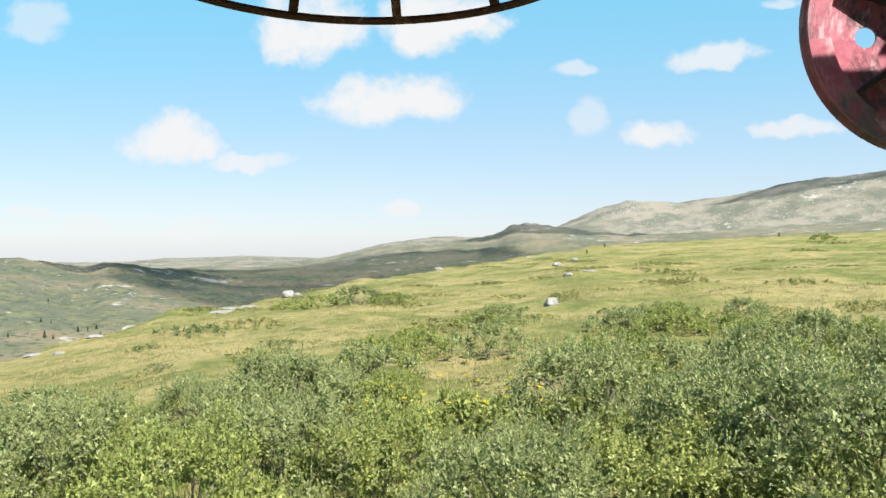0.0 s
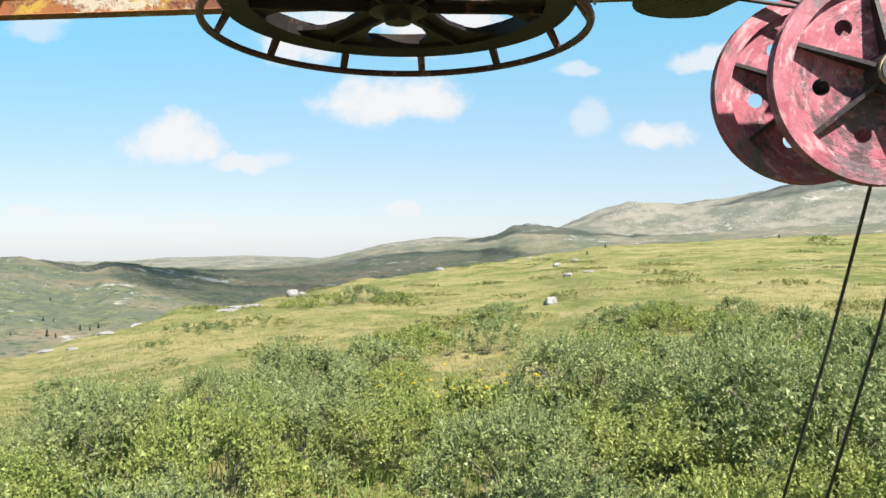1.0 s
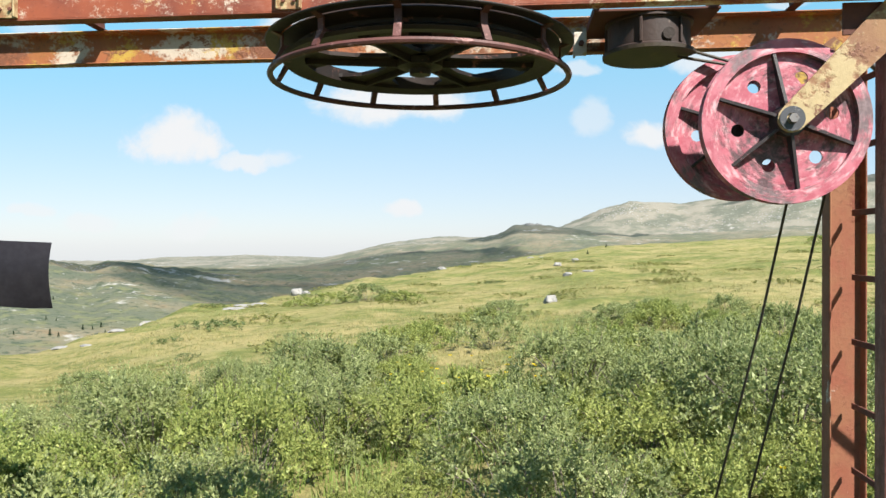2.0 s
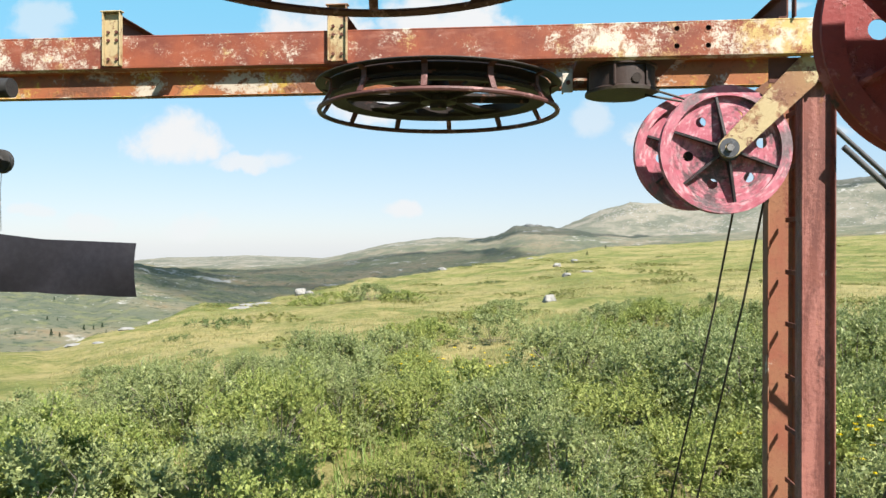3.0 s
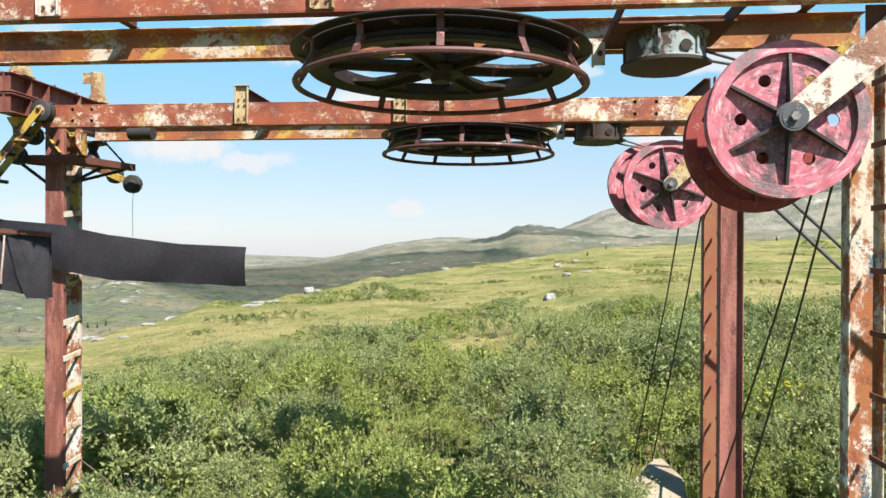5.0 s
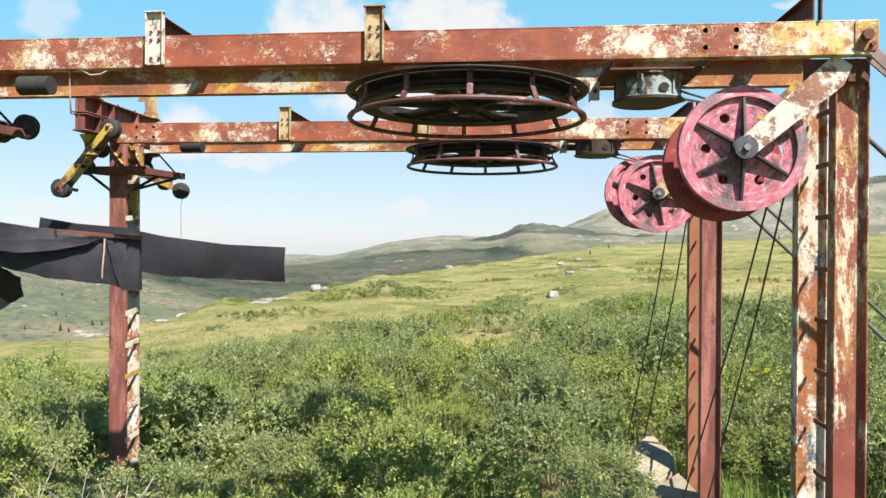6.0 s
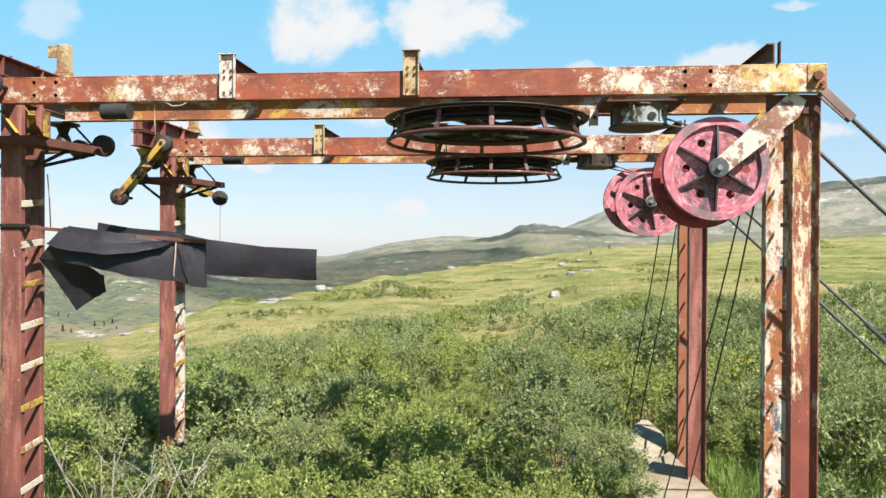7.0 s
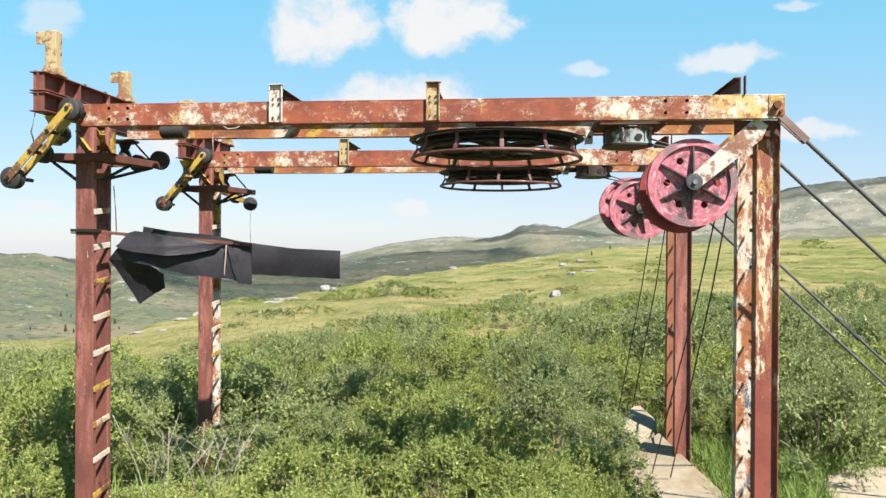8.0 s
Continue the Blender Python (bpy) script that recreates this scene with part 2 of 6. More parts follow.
def swept_pink(name, low=0.488, dark_a=(0.045, 0.036, 0.039), dark_b=(0.088, 0.066, 0.071)):
    """Faded pink rubbed in sweeps round the hub, worn to dark primer in patches."""
    n = Nodes(name)
    x, z = n.axis(0), n.axis(2)
    far = n.calc("SQRT", n.calc("ADD", n.calc("MULTIPLY", x, x), n.calc("MULTIPLY", z, z)))
    polar = n.add("ShaderNodeCombineXYZ")
    n.put(polar.inputs[0], n.calc("MULTIPLY", far, 22.0)), n.put(polar.inputs[1], n.calc("MULTIPLY", n.calc("ARCTAN2", z, x), 2.2)), n.put(polar.inputs[2], n.axis(1))
    sweep = n.noise(1.6, 7, 0.66, (1, 1, 1), polar.outputs[0])
    patch, fine, mottle = n.noise(4.6, 6, 0.62), n.noise(55, 5, 0.7), n.noise(13, 6, 0.66)
    pink = n.mix(n.step(mottle, 0.38, 0.62), (0.325, 0.076, 0.106), (0.400, 0.130, 0.166))
    pink = n.mix(n.step(sweep, 0.50, 0.66, 0.85), pink, (0.585, 0.330, 0.355))
    dark = n.mix(n.step(fine, 0.4, 0.65), dark_a, dark_b)
    worn = n.calc("ADD", n.calc("MULTIPLY", patch, 0.62), n.calc("MULTIPLY", n.noise(2.1, 7, 0.7, (1, 1, 1), polar.outputs[0]), 0.38))
    mask = n.step(worn, low - 0.01, low + 0.11, 0.92)
    colour = n.mix(mask, pink, dark)
    return n.done(colour, 0.55, 0.0, n.calc("SUBTRACT", fine, mask), 0.002, 0.35)


M_PINK = swept_pink("faded pink paint swept over dark primer")
M_PINK_RIM = swept_pink("rubbed pink and grey wheel flange", 0.475, (0.105, 0.088, 0.094), (0.165, 0.130, 0.138))
M_WHEEL = flaking_paint("brown-black wheel steel", ((0.024, 0.015, 0.013), (0.015, 0.011, 0.010)), [((0.170, 0.070, 0.055), 6, 0.60, 0.68, (1, 1, 1))], 0.6)
M_RING = flaking_paint("pink-rusted guard ring", ((0.105, 0.042, 0.038), (0.062, 0.025, 0.022)), [((0.300, 0.160, 0.150), 9, 0.57, 0.66, (1, 1, 1))], 0.55)
M_CLEVIS = flaking_paint("grey-brown rusted clevis", ((0.190, 0.130, 0.120), (0.130, 0.085, 0.078)), [((0.110, 0.048, 0.035), 9, 0.56, 0.64, (1, 1, 1))], 0.6)
M_ARM = flaking_paint("flaking white arm plate", ((0.225, 0.110, 0.066), (0.180, 0.075, 0.048)), [((0.480, 0.428, 0.385), 4, 0.41, 0.50, (1, 1, 1)), ((0.200, 0.095, 0.060), 12, 0.53, 0.61, (1, 1, 1)), ((0.400, 0.270, 0.080), 2.5, 0.64, 0.70, (1, 1, 1))], 0.6)
M_ARM_OLD = flaking_paint("rusty yellowed arm plate", ((0.240, 0.130, 0.060), (0.190, 0.090, 0.050)), [((0.400, 0.310, 0.170), 4, 0.44, 0.54, (1, 1, 1)), ((0.170, 0.075, 0.045), 12, 0.57, 0.64, (1, 1, 1))], 0.6)
M_PINK_RED = flaking_paint("red paint on the wheel barrel", ((0.215, 0.036, 0.034), (0.160, 0.030, 0.028)), [((0.360, 0.135, 0.080), 2.4, 0.57, 0.62, (1, 1, 1)), ((0.330, 0.100, 0.100), 9, 0.56, 0.64, (1, 1, 1)), ((0.050, 0.025, 0.025), 7, 0.62, 0.7, (1, 1, 1))], 0.5)
M_RIB = flaking_paint("blackened wheel rib", ((0.026, 0.022, 0.024), (0.046, 0.038, 0.041)), [((0.282, 0.110, 0.125), 9, 0.58, 0.66, (1, 1, 1))], 0.5)
M_GALV = flaking_paint("dull zinc-grey steel", ((0.232, 0.224, 0.224), (0.166, 0.158, 0.158)), [((0.116, 0.083, 0.066), 9, 0.6, 0.68, (1, 1, 1))], 0.42)
M_GALV_DARK = flaking_paint("bare grey boss steel", ((0.085, 0.088, 0.098), (0.060, 0.062, 0.070)), [((0.150, 0.150, 0.158), 14, 0.58, 0.66, (1, 1, 1))], 0.45)
M_BLUE = flaking_paint("peeled blue-grey housing paint over rust", ((0.070, 0.044, 0.030), (0.046, 0.034, 0.028)), [((0.240, 0.285, 0.300), 3.4, 0.47, 0.53, (1, 1, 1)), ((0.200, 0.110, 0.055), 6, 0.56, 0.64, (1, 1, 0.5)), ((0.022, 0.020, 0.019), 5, 0.58, 0.62, (1, 1, 1))], 0.5)
M_BROWN = flaking_paint("brown grimy housing steel", ((0.058, 0.036, 0.030), (0.036, 0.026, 0.024)), [((0.170, 0.130, 0.110), 6, 0.62, 0.68, (1, 1, 0.6))], 0.55)
M_OCHRE = flaking_paint("dirty ochre plate", ((0.044, 0.032, 0.019), (0.027, 0.021, 0.015)), [((0.150, 0.095, 0.030), 5, 0.60, 0.68, (1, 1, 1))], 0.6)


def plain(name, a, b, scale, rough, depth=0.003, stretch=(1, 1, 1), spec=0.4):
    n = Nodes(name)
    grain, broad = n.noise(scale, 6, 0.65, stretch), n.noise(scale * 0.12, 4, 0.6, stretch)
    colour = n.mix(n.step(n.calc("ADD", n.calc("MULTIPLY", grain, 0.5), n.calc("MULTIPLY", broad, 0.5)), 0.35, 0.65), a, b)
    return n.done(colour, rough, 0.0, grain, depth, spec)


M_TYRE = plain("black rubber roller", (0.015, 0.014, 0.014), (0.029, 0.027, 0.026), 40, 0.7)
M_TARP = plain("charcoal rubber sheet", (0.024, 0.022, 0.028), (0.042, 0.038, 0.047), 22, 0.46, 0.002)
M_ROPE = plain("greasy wire rope", (0.029, 0.025, 0.022), (0.062, 0.050, 0.037), 60, 0.55)
M_ROPE_PALE = plain("dry pale cord", (0.349, 0.274, 0.232), (0.249, 0.183, 0.158), 60, 0.9)
M_GUY = plain("dull steel guy rod", (0.050, 0.050, 0.055), (0.085, 0.080, 0.080), 50, 0.5)
M_CONC = plain("weathered grey concrete", (0.290, 0.250, 0.190), (0.200, 0.148, 0.092), 5, 0.9, 0.006)
M_STONE = plain("pale lichened granite", (0.249, 0.237, 0.216), (0.149, 0.145, 0.137), 9, 0.9, 0.02)
M_SCREE = plain("pale granite scree", (0.30, 0.288, 0.265), (0.22, 0.212, 0.20), 0.4, 0.9, 0.02)
M_BARK = plain("grey willow bark", (0.108, 0.087, 0.071), (0.166, 0.141, 0.116), 40, 0.9, 0.004)

M_DEADWOOD = plain("bleached dead wood", (0.270, 0.240, 0.205), (0.170, 0.148, 0.125), 40, 0.9, 0.003)


def leaf_material(name, tones, pale):
    """Small leaves: tone by leaf, a paler dull side here and there, light shining through."""
    n = Nodes(name)
    tone = n.add("ShaderNodeValToRGB")
    n.put(tone.inputs[0], n.island())
    ramp = tone.color_ramp
    ramp.elements[0].position, ramp.elements[0].color = 0.0, (*tones[0], 1)
    ramp.elements[1].position, ramp.elements[1].color = 1.0, (*tones[-1], 1)
    for k in range(1, len(tones) - 1):
        ramp.elements.new(k / (len(tones) - 1)).color = (*tones[k], 1)
    each = n.add("ShaderNodeObjectInfo").outputs["Random"]
    tuft = n.step(n.noise(5.5, 4, 0.6), 0.46, 0.66, 0.6)
    colour = n.mix(n.calc("MAXIMUM", n.calc("MULTIPLY", each, 0.5), tuft), tone.outputs[0], pale)
    n.put(n.bsdf.inputs["Base Color"], colour)
    n.bsdf.inputs["Roughness"].default_value = 0.52
    n.bsdf.inputs["Specular IOR Level"].default_value = 0.25
    glow = n.add("ShaderNodeBsdfTranslucent")
    n.put(glow.inputs["Color"], colour)
    both = n.add("ShaderNodeMixShader")
    both.inputs[0].default_value = 0.36
    n.nt.links.new(n.bsdf.outputs[0], both.inputs[1]), n.nt.links.new(glow.outputs[0], both.inputs[2])
    n.nt.links.new(both.outputs[0], n.nt.nodes["Material Output"].inputs["Surface"])
    return n.mat


M_WILLOW = leaf_material("grey-green willow leaves", [(0.078, 0.108, 0.036), (0.150, 0.190, 0.064), (0.214, 0.254, 0.094), (0.380, 0.408, 0.205)], (0.322, 0.350, 0.145))
M_GREEN = leaf_material("fresh green shrub leaves", [(0.088, 0.122, 0.030), (0.165, 0.220, 0.052), (0.238, 0.288, 0.076), (0.370, 0.400, 0.136)], (0.346, 0.358, 0.112))
M_HEATH = leaf_material("yellow-green bilberry leaves", [(0.150, 0.172, 0.048), (0.200, 0.215, 0.062), (0.250, 0.248, 0.085)], (0.27, 0.25, 0.10))
M_JUNIPER = leaf_material("dark juniper sprays", [(0.085, 0.120, 0.040), (0.105, 0.145, 0.050), (0.13, 0.165, 0.060)], (0.16, 0.18, 0.075))
M_DRYGRASS = leaf_material("straw and green grass blades", [(0.185, 0.188, 0.060), (0.255, 0.232, 0.082), (0.330, 0.272, 0.120), (0.400, 0.325, 0.175)], (0.330, 0.275, 0.11))
M_LUSH = leaf_material("lush grass blades", [(0.10, 0.17, 0.03), (0.145, 0.225, 0.045), (0.195, 0.262, 0.066)], (0.19, 0.24, 0.06))
M_FIR = leaf_material("dark conifer needles", [(0.020, 0.038, 0.018), (0.030, 0.052, 0.024), (0.042, 0.064, 0.028)], (0.04, 0.06, 0.03))
M_PETAL = leaf_material("yellow petals", [(0.55, 0.40, 0.01), (0.65, 0.50, 0.02)], (0.6, 0.45, 0.01))

# ---- the land ----
AZ = [-180, -60, -36, -34.4, -32.7, -30.9, -29.7, -27.6, -26.5, -20, -14.8, -12.6, -9.6, -5.6, -2.1, -0.8, 0.3, 1.8, 2.9, 4.4, 6.9, 9, 12.7, 16.6, 20.2, 26, 60, 180]
# slope of the sight line to each range of hills, by bearing
NEAR_HILL = [-.01, -.014, -.0138, -.016, -.0231, -.0283, -.023, -.0255, -.0314, -.042, -.045, -.045, -.04, -.035, -.03, -.028, -.025, -.02, -.016, -.012, -.006, -.002, .002, .005, .008, .010, .012, .012]
DARK_HILL = [-.03, -.03, -.03, -.03, -.03, -.03, -.03, -.03, -.03, -.028, -.022, -.014, -.003, .003, .009, .0145, .0244, .0259, .0243, .022, .015, .012, .013, .016, .02, .024, .024, .02]
MOUNTAIN = [0, -.02, -.024, -.024, -.024, -.024, -.024, -.024, -.024, -.022, -.02, -.0106, .0015, .0107, .0107, .011, .012, .014, .016, .0272, .048, .0565, .0526, .062, .0735, .0847, .09, .05]
PLATEAU = [0, -.01, -.018, -.018, -.0197, -.0197, -.0196, -.018, -.016, -.0134, -.0166, -.018, -.018, -.01, -.01, -.01, -.01, -.01, -.01, 0, .02, .03, .03, .04, .05, .05, .05, .03]
CREST_AZ = [-180, -70, -36, -32.7, -29.1, -25.4, -21.4, -16.5, -12.2, -6.1, 0.1, 6.9, 12.7, 20.2, 26, 60, 180]
CREST_RISE = [-.03, -.12, -.1353, -.1181, -.1021, -.0848, -.0779, -.0646, -.0502, -.0352, -.0198, -.0022, .0029, .0097, .0125, .02, -.03]
CREST_FAR = [60, 35, 36, 39, 43, 48, 54, 64, 76, 100, 130, 165, 190, 200, 200, 150, 60]
SIGHT = 2.93  # height from which those slopes hold


def wave(x, y, size, seed, octaves=4):
    """Smooth pseudo-random relief between -1 and 1."""
    rng = np.random.default_rng(seed)
    out, amp, total = 0.0, 1.0, 0.0
    for _ in range(octaves):
        for _ in range(4):
            a, p = rng.uniform(0, 2 * np.pi), rng.uniform(0, 2 * np.pi)
            q = rng.uniform(0.7, 1.4) * 2 * np.pi / size
            out = out + amp * np.sin(q * (x * np.cos(a) + y * np.sin(a)) + p)
        total, amp, size = total + 2.0 * amp, amp * 0.5, size * 0.5
    return out / total


def land(x, y):
    """Height of the ground at x, y (arrays)."""
    x, y = np.asarray(x, float), np.asarray(y, float)
    r, az = np.hypot(x, y) + 1e-6, np.degrees(np.arctan2(x, y))
    soft = lambda t: t * t * (3 - 2 * t)
    crest = np.interp(az, CREST_AZ, CREST_FAR)
    ztop = SIGHT + np.interp(az, CREST_AZ, CREST_RISE) * crest
    rings = [(0 * r, 0.25 + 0 * r), (crest, ztop), (crest * 1.25, ztop - 0.06 * crest), (crest + 160, np.where(az < 0, -44.0, -44 + 40 * np.clip(az / 12, 0, 1)))]
    for far, profile, rough, size in ((750, NEAR_HILL, 3.0, 160), (1000, None, 0, 1), (1700, DARK_HILL, 5, 220), (2100, None, 0, 1), (2700, MOUNTAIN, 6, 400), (3900, PLATEAU, 5, 500)):
        if profile is None:
            z = rings[-1][1] - 6
        else:
            z = SIGHT + np.interp(az, AZ, profile) * far + rough * wave(x, y, size, far, 4) * 0.5
        rings.append((far + 0 * r, z))
    rings.append((4900 + 0 * r, rings[-1][1] - 40))
    z = rings[0][1]
    for (r0, z0), (r1, z1) in zip(rings, rings[1:]):
        t = np.clip((r - r0) / (r1 - r0), 0, 1)
        z = np.where(r > r0, z0 + (z1 - z0) * (t if r1 is crest or r0 is crest else soft(t)), z)
    bumps = 0.10 * wave(x, y, 5.0, 5) + 0.25 * np.clip(r / 40 - 0.3, 0, 1) * wave(x, y, 17.0, 6)
    crags = np.clip((r - 380) / 250, 0, 1) * (2.2 * wave(x, y, 60.0, 8, 4) + 1.7 * np.abs(wave(x, y, 34.0, 9, 3)))
    return z + np.where(r < 260, bumps, 0) + crags


SHEET = {}


def on_sheet(x, y):
    """Height of the ground sheet's own facets at x, y (arrays)."""
    r, az = np.hypot(x, y), np.arctan2(x, y)
    i = np.clip(np.searchsorted(SHEET["r"], r) - 1, 0, len(SHEET["r"]) - 2)
    j = np.clip(np.searchsorted(SHEET["az"], az) - 1, 0, len(SHEET["az"]) - 2)
    u = np.clip((r - SHEET["r"][i]) / (SHEET["r"][i + 1] - SHEET["r"][i]), 0, 1)
    v = np.clip((az - SHEET["az"][j]) / (SHEET["az"][j + 1] - SHEET["az"][j]), 0, 1)
    z = SHEET["z"]
    return (z[i, j] * (1 - u) + z[i + 1, j] * u) * (1 - v) + (z[i, j + 1] * (1 - u) + z[i + 1, j + 1] * u) * v


def make_ground():
    az = np.radians(np.concatenate([np.arange(-180, -48, 4.0), np.arange(-48, 42, 0.25), np.arange(42, 180, 4.0)]))
    r = np.concatenate([np.linspace(0.3, 6, 24, endpoint=False), np.geomspace(6, 4900, 250)])
    R, A = np.meshgrid(r, az, indexing="ij")
    X, Y = R * np.sin(A), R * np.cos(A)
    Z = land(X, Y)
    n, m = X.shape
    SHEET.update(r=r, az=np.append(az, np.pi), z=np.column_stack([Z, Z[:, 0]]))
    verts = np.stack([X, Y, Z], -1).reshape(-1, 3)
    i, j = np.meshgrid(np.arange(n - 1), np.arange(m), indexing="ij")
    k = (j + 1) % m
    faces = np.stack([i * m + j, (i + 1) * m + j, (i + 1) * m + k, i * m + k], -1).reshape(-1, 4)
    faces = faces[:, ::-1].tolist() + [list(range(m))]
    me = bpy.data.meshes.new("ground")
    me.from_pydata(verts.tolist(), [], faces)
    me.polygons.foreach_set("use_smooth", [True] * len(me.polygons))
    ob = new("ground", me)
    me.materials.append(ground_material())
    return tagged(ob, "rolling upland of dry grass, heath and pale scree", "ground", kind="structure")


def ground_material():
    n = Nodes("upland grass, heath and scree with painted haze")
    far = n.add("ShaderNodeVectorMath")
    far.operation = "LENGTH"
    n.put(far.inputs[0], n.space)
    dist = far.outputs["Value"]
    fine, mid, broad = n.noise(9, 6, 0.7), n.noise(0.55, 9, 0.72), n.noise(0.06, 6, 0.66)
    # mossy green mats, straw and reddish bent grass, with darker tussocks
    grass = n.mix(n.step(mid, 0.40, 0.62), (0.113, 0.123, 0.034), (0.242, 0.199, 0.087))
    grass = n.mix(n.step(fine, 0.42, 0.70, 0.7), grass, (0.268, 0.240, 0.102))
    grass = n.mix(n.step(broad, 0.45, 0.56, 0.85), grass, n.mix(n.step(mid, 0.42, 0.58), (0.088, 0.108, 0.029), (0.160, 0.166, 0.054)))
    grass = n.mix(n.step(n.noise(0.11, 8, 0.7), 0.49, 0.58, 0.8), grass, n.mix(fine, (0.300, 0.246, 0.118), (0.215, 0.184, 0.076)))
    grass = n.mix(n.step(n.noise(2.6, 6, 0.7), 0.52, 0.62, 0.65), grass, (0.086, 0.098, 0.028))
    grass = n.mix(n.step(n.noise(0.9, 7, 0.72), 0.55, 0.62, 0.75), grass, n.mix(fine, (0.050, 0.068, 0.020), (0.110, 0.122, 0.036)))
    # the far slopes: heath, dry grass and pale stone
    hill, slope, stone = n.noise(0.011, 7, 0.62), n.noise(0.0032, 5, 0.6), n.noise(0.028, 10, 0.74, (1, 1, 2))
    mottle = n.noise(0.075, 7, 0.7)
    heath = n.mix(n.step(hill, 0.42, 0.60), (0.078, 0.088, 0.062), (0.150, 0.130, 0.088))
    heath = n.mix(n.step(slope, 0.45, 0.58, 0.6), heath, (0.112, 0.114, 0.066))
    heath = n.mix(n.step(mottle, 0.50, 0.60, 0.75), heath, n.mix(n.step(hill, 0.45, 0.55), (0.124, 0.128, 0.062), (0.150, 0.112, 0.068)))
    heath = n.mix(n.step(n.noise(0.06, 5, 0.7), 0.58, 0.66, 0.85), heath, (0.050, 0.066, 0.034))
    heath = n.mix(n.step(n.noise(0.19, 5, 0.7), 0.54, 0.60, 0.8), heath, (0.036, 0.050, 0.032))
    # aerial haze put into the colour: slopes beyond 900 m turn paler and greyer
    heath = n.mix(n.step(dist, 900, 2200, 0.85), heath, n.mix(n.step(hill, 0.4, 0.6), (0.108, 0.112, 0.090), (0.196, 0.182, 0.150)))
    heath = n.mix(n.step(n.noise(0.021, 8, 0.7, (1, 1, 2)), 0.54, 0.64, 0.55), heath, (0.090, 0.092, 0.066))
    rubble = n.calc("ADD", stone, n.calc("MULTIPLY", n.calc("SUBTRACT", n.noise(0.0042, 4, 0.6), 0.5), 0.55))
    heath = n.mix(n.step(rubble, 0.60, 0.67), heath, (0.290, 0.278, 0.252))
    heath = n.mix(n.step(n.noise(0.16, 6, 0.75), 0.62, 0.68, 0.8), heath, (0.270, 0.260, 0.235))
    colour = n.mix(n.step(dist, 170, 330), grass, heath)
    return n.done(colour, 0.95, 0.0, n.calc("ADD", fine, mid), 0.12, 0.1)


ground = make_ground()


def cloud(target, height, size, seed, thin=0.56):
    """An unseen fair-weather cloud, added high up-sun to drop its shadow on a slope."""
    rise = (height - target[2]) / -LIGHT.z
    c = Vector(target) - LIGHT * rise
    bm = bmesh.new()
    bmesh.ops.create_icosphere(bm, subdivisions=4, radius=1.0)
    for v in bm.verts:
        d = v.co.normalized()
        lump = 1 + 0.30 * noise.noise(d * 1.6 + Vector((seed, 0, 0))) + 0.20 * noise.noise(d * 4.1 + Vector((0, seed, 0))) + 0.10 * noise.noise(d * 9 + Vector((0, 0, seed)))
        v.co = Vector((d.x * size[0] * lump, d.y * size[1] * lump, d.z * size[2] * lump * (1 if d.z > 0 else 0.4)))
    me = bpy.data.meshes.new("cloud")
    bm.to_mesh(me)
    bm.free()
    me.polygons.foreach_set("use_smooth", [True] * len(me.polygons))
    n = Nodes("white cloud")
    n.done(n.mix(n.noise(0.01), (0.9, 0.9, 0.9), (0.8, 0.8, 0.82)), 1.0)
    clear, both = n.add("ShaderNodeBsdfTransparent"), n.add("ShaderNodeMixShader")
    both.inputs[0].default_value = thin
    n.nt.links.new(n.bsdf.outputs[0], both.inputs[1]), n.nt.links.new(clear.outputs[0], both.inputs[2])
    n.nt.links.new(both.outputs[0], n.nt.nodes["Material Output"].inputs["Surface"])
    me.materials.append(n.mat)
    ob = new("cloud", me)
    ob.location = c
    return tagged(ob, "unseen white cloud added to shade the far hills", "cloud", "clouds", "structure")


cloud((-190, 950, -30), 1500, (250, 430, 90), 3, 0.72)
cloud((-425, 650, -12), 1500, (170, 48, 60), 11, 0.66)
cloud((95, 1620, 20), 1500, (190, 170, 70), 8, 0.70)
cloud((1230, 2420, 170), 1700, (430, 110, 80), 5, 0.70)

# ---- making things ----
def thing(name, base, label, category, group="", kind=""):
    ob = new(name)
    ob.location = base
    ob.empty_display_size = 0.1
    return tagged(ob, label, category, group, kind)


def part(name, bm, material, parent, label=""):
    """Links a bmesh, made in world places, as one mesh object under a thing or under a part."""
    root = parent
    while root.parent:
        root = root.parent
    bm.transform(Matrix.Translation(-root.location))
    bmesh.ops.recalc_face_normals(bm, faces=bm.faces)
    for e in bm.edges:
        e.smooth = len(e.link_faces) == 2 and e.calc_face_angle(0) < 0.66
    me = bpy.data.meshes.new(name)
    bm.to_mesh(me)
    bm.free()
    me.materials.append(material)
    ob = new(name, me)
    ob.parent = parent
    return tagged(ob, label) if label else ob


def box(bm, centre, size, turn=None, bevel=0.004):
    m = Matrix.Translation(centre) @ (turn.to_4x4() if turn else Matrix()) @ Matrix.Diagonal((*size, 1))
    made = bmesh.ops.create_cube(bm, size=1, matrix=m)
    if bevel:
        edges = list({e for v in made["verts"] for e in v.link_edges})
        bmesh.ops.bevel(bm, geom=edges, offset=min(bevel, min(size) * 0.3), segments=1, affect="EDGES")


def basis(along, up):
    """A turn whose x axis is along, z axis as near to up as can be."""
    x = Vector(along).normalized()
    y = Vector(up).cross(x).normalized()
    return Matrix((x, y, x.cross(y))).transposed()


def bar(bm, a, b, width, height, up=(0, 0, 1), bevel=0.003):
    a, b = Vector(a), Vector(b)
    box(bm, (a + b) / 2, ((b - a).length, width, height), basis(b - a, up), bevel)


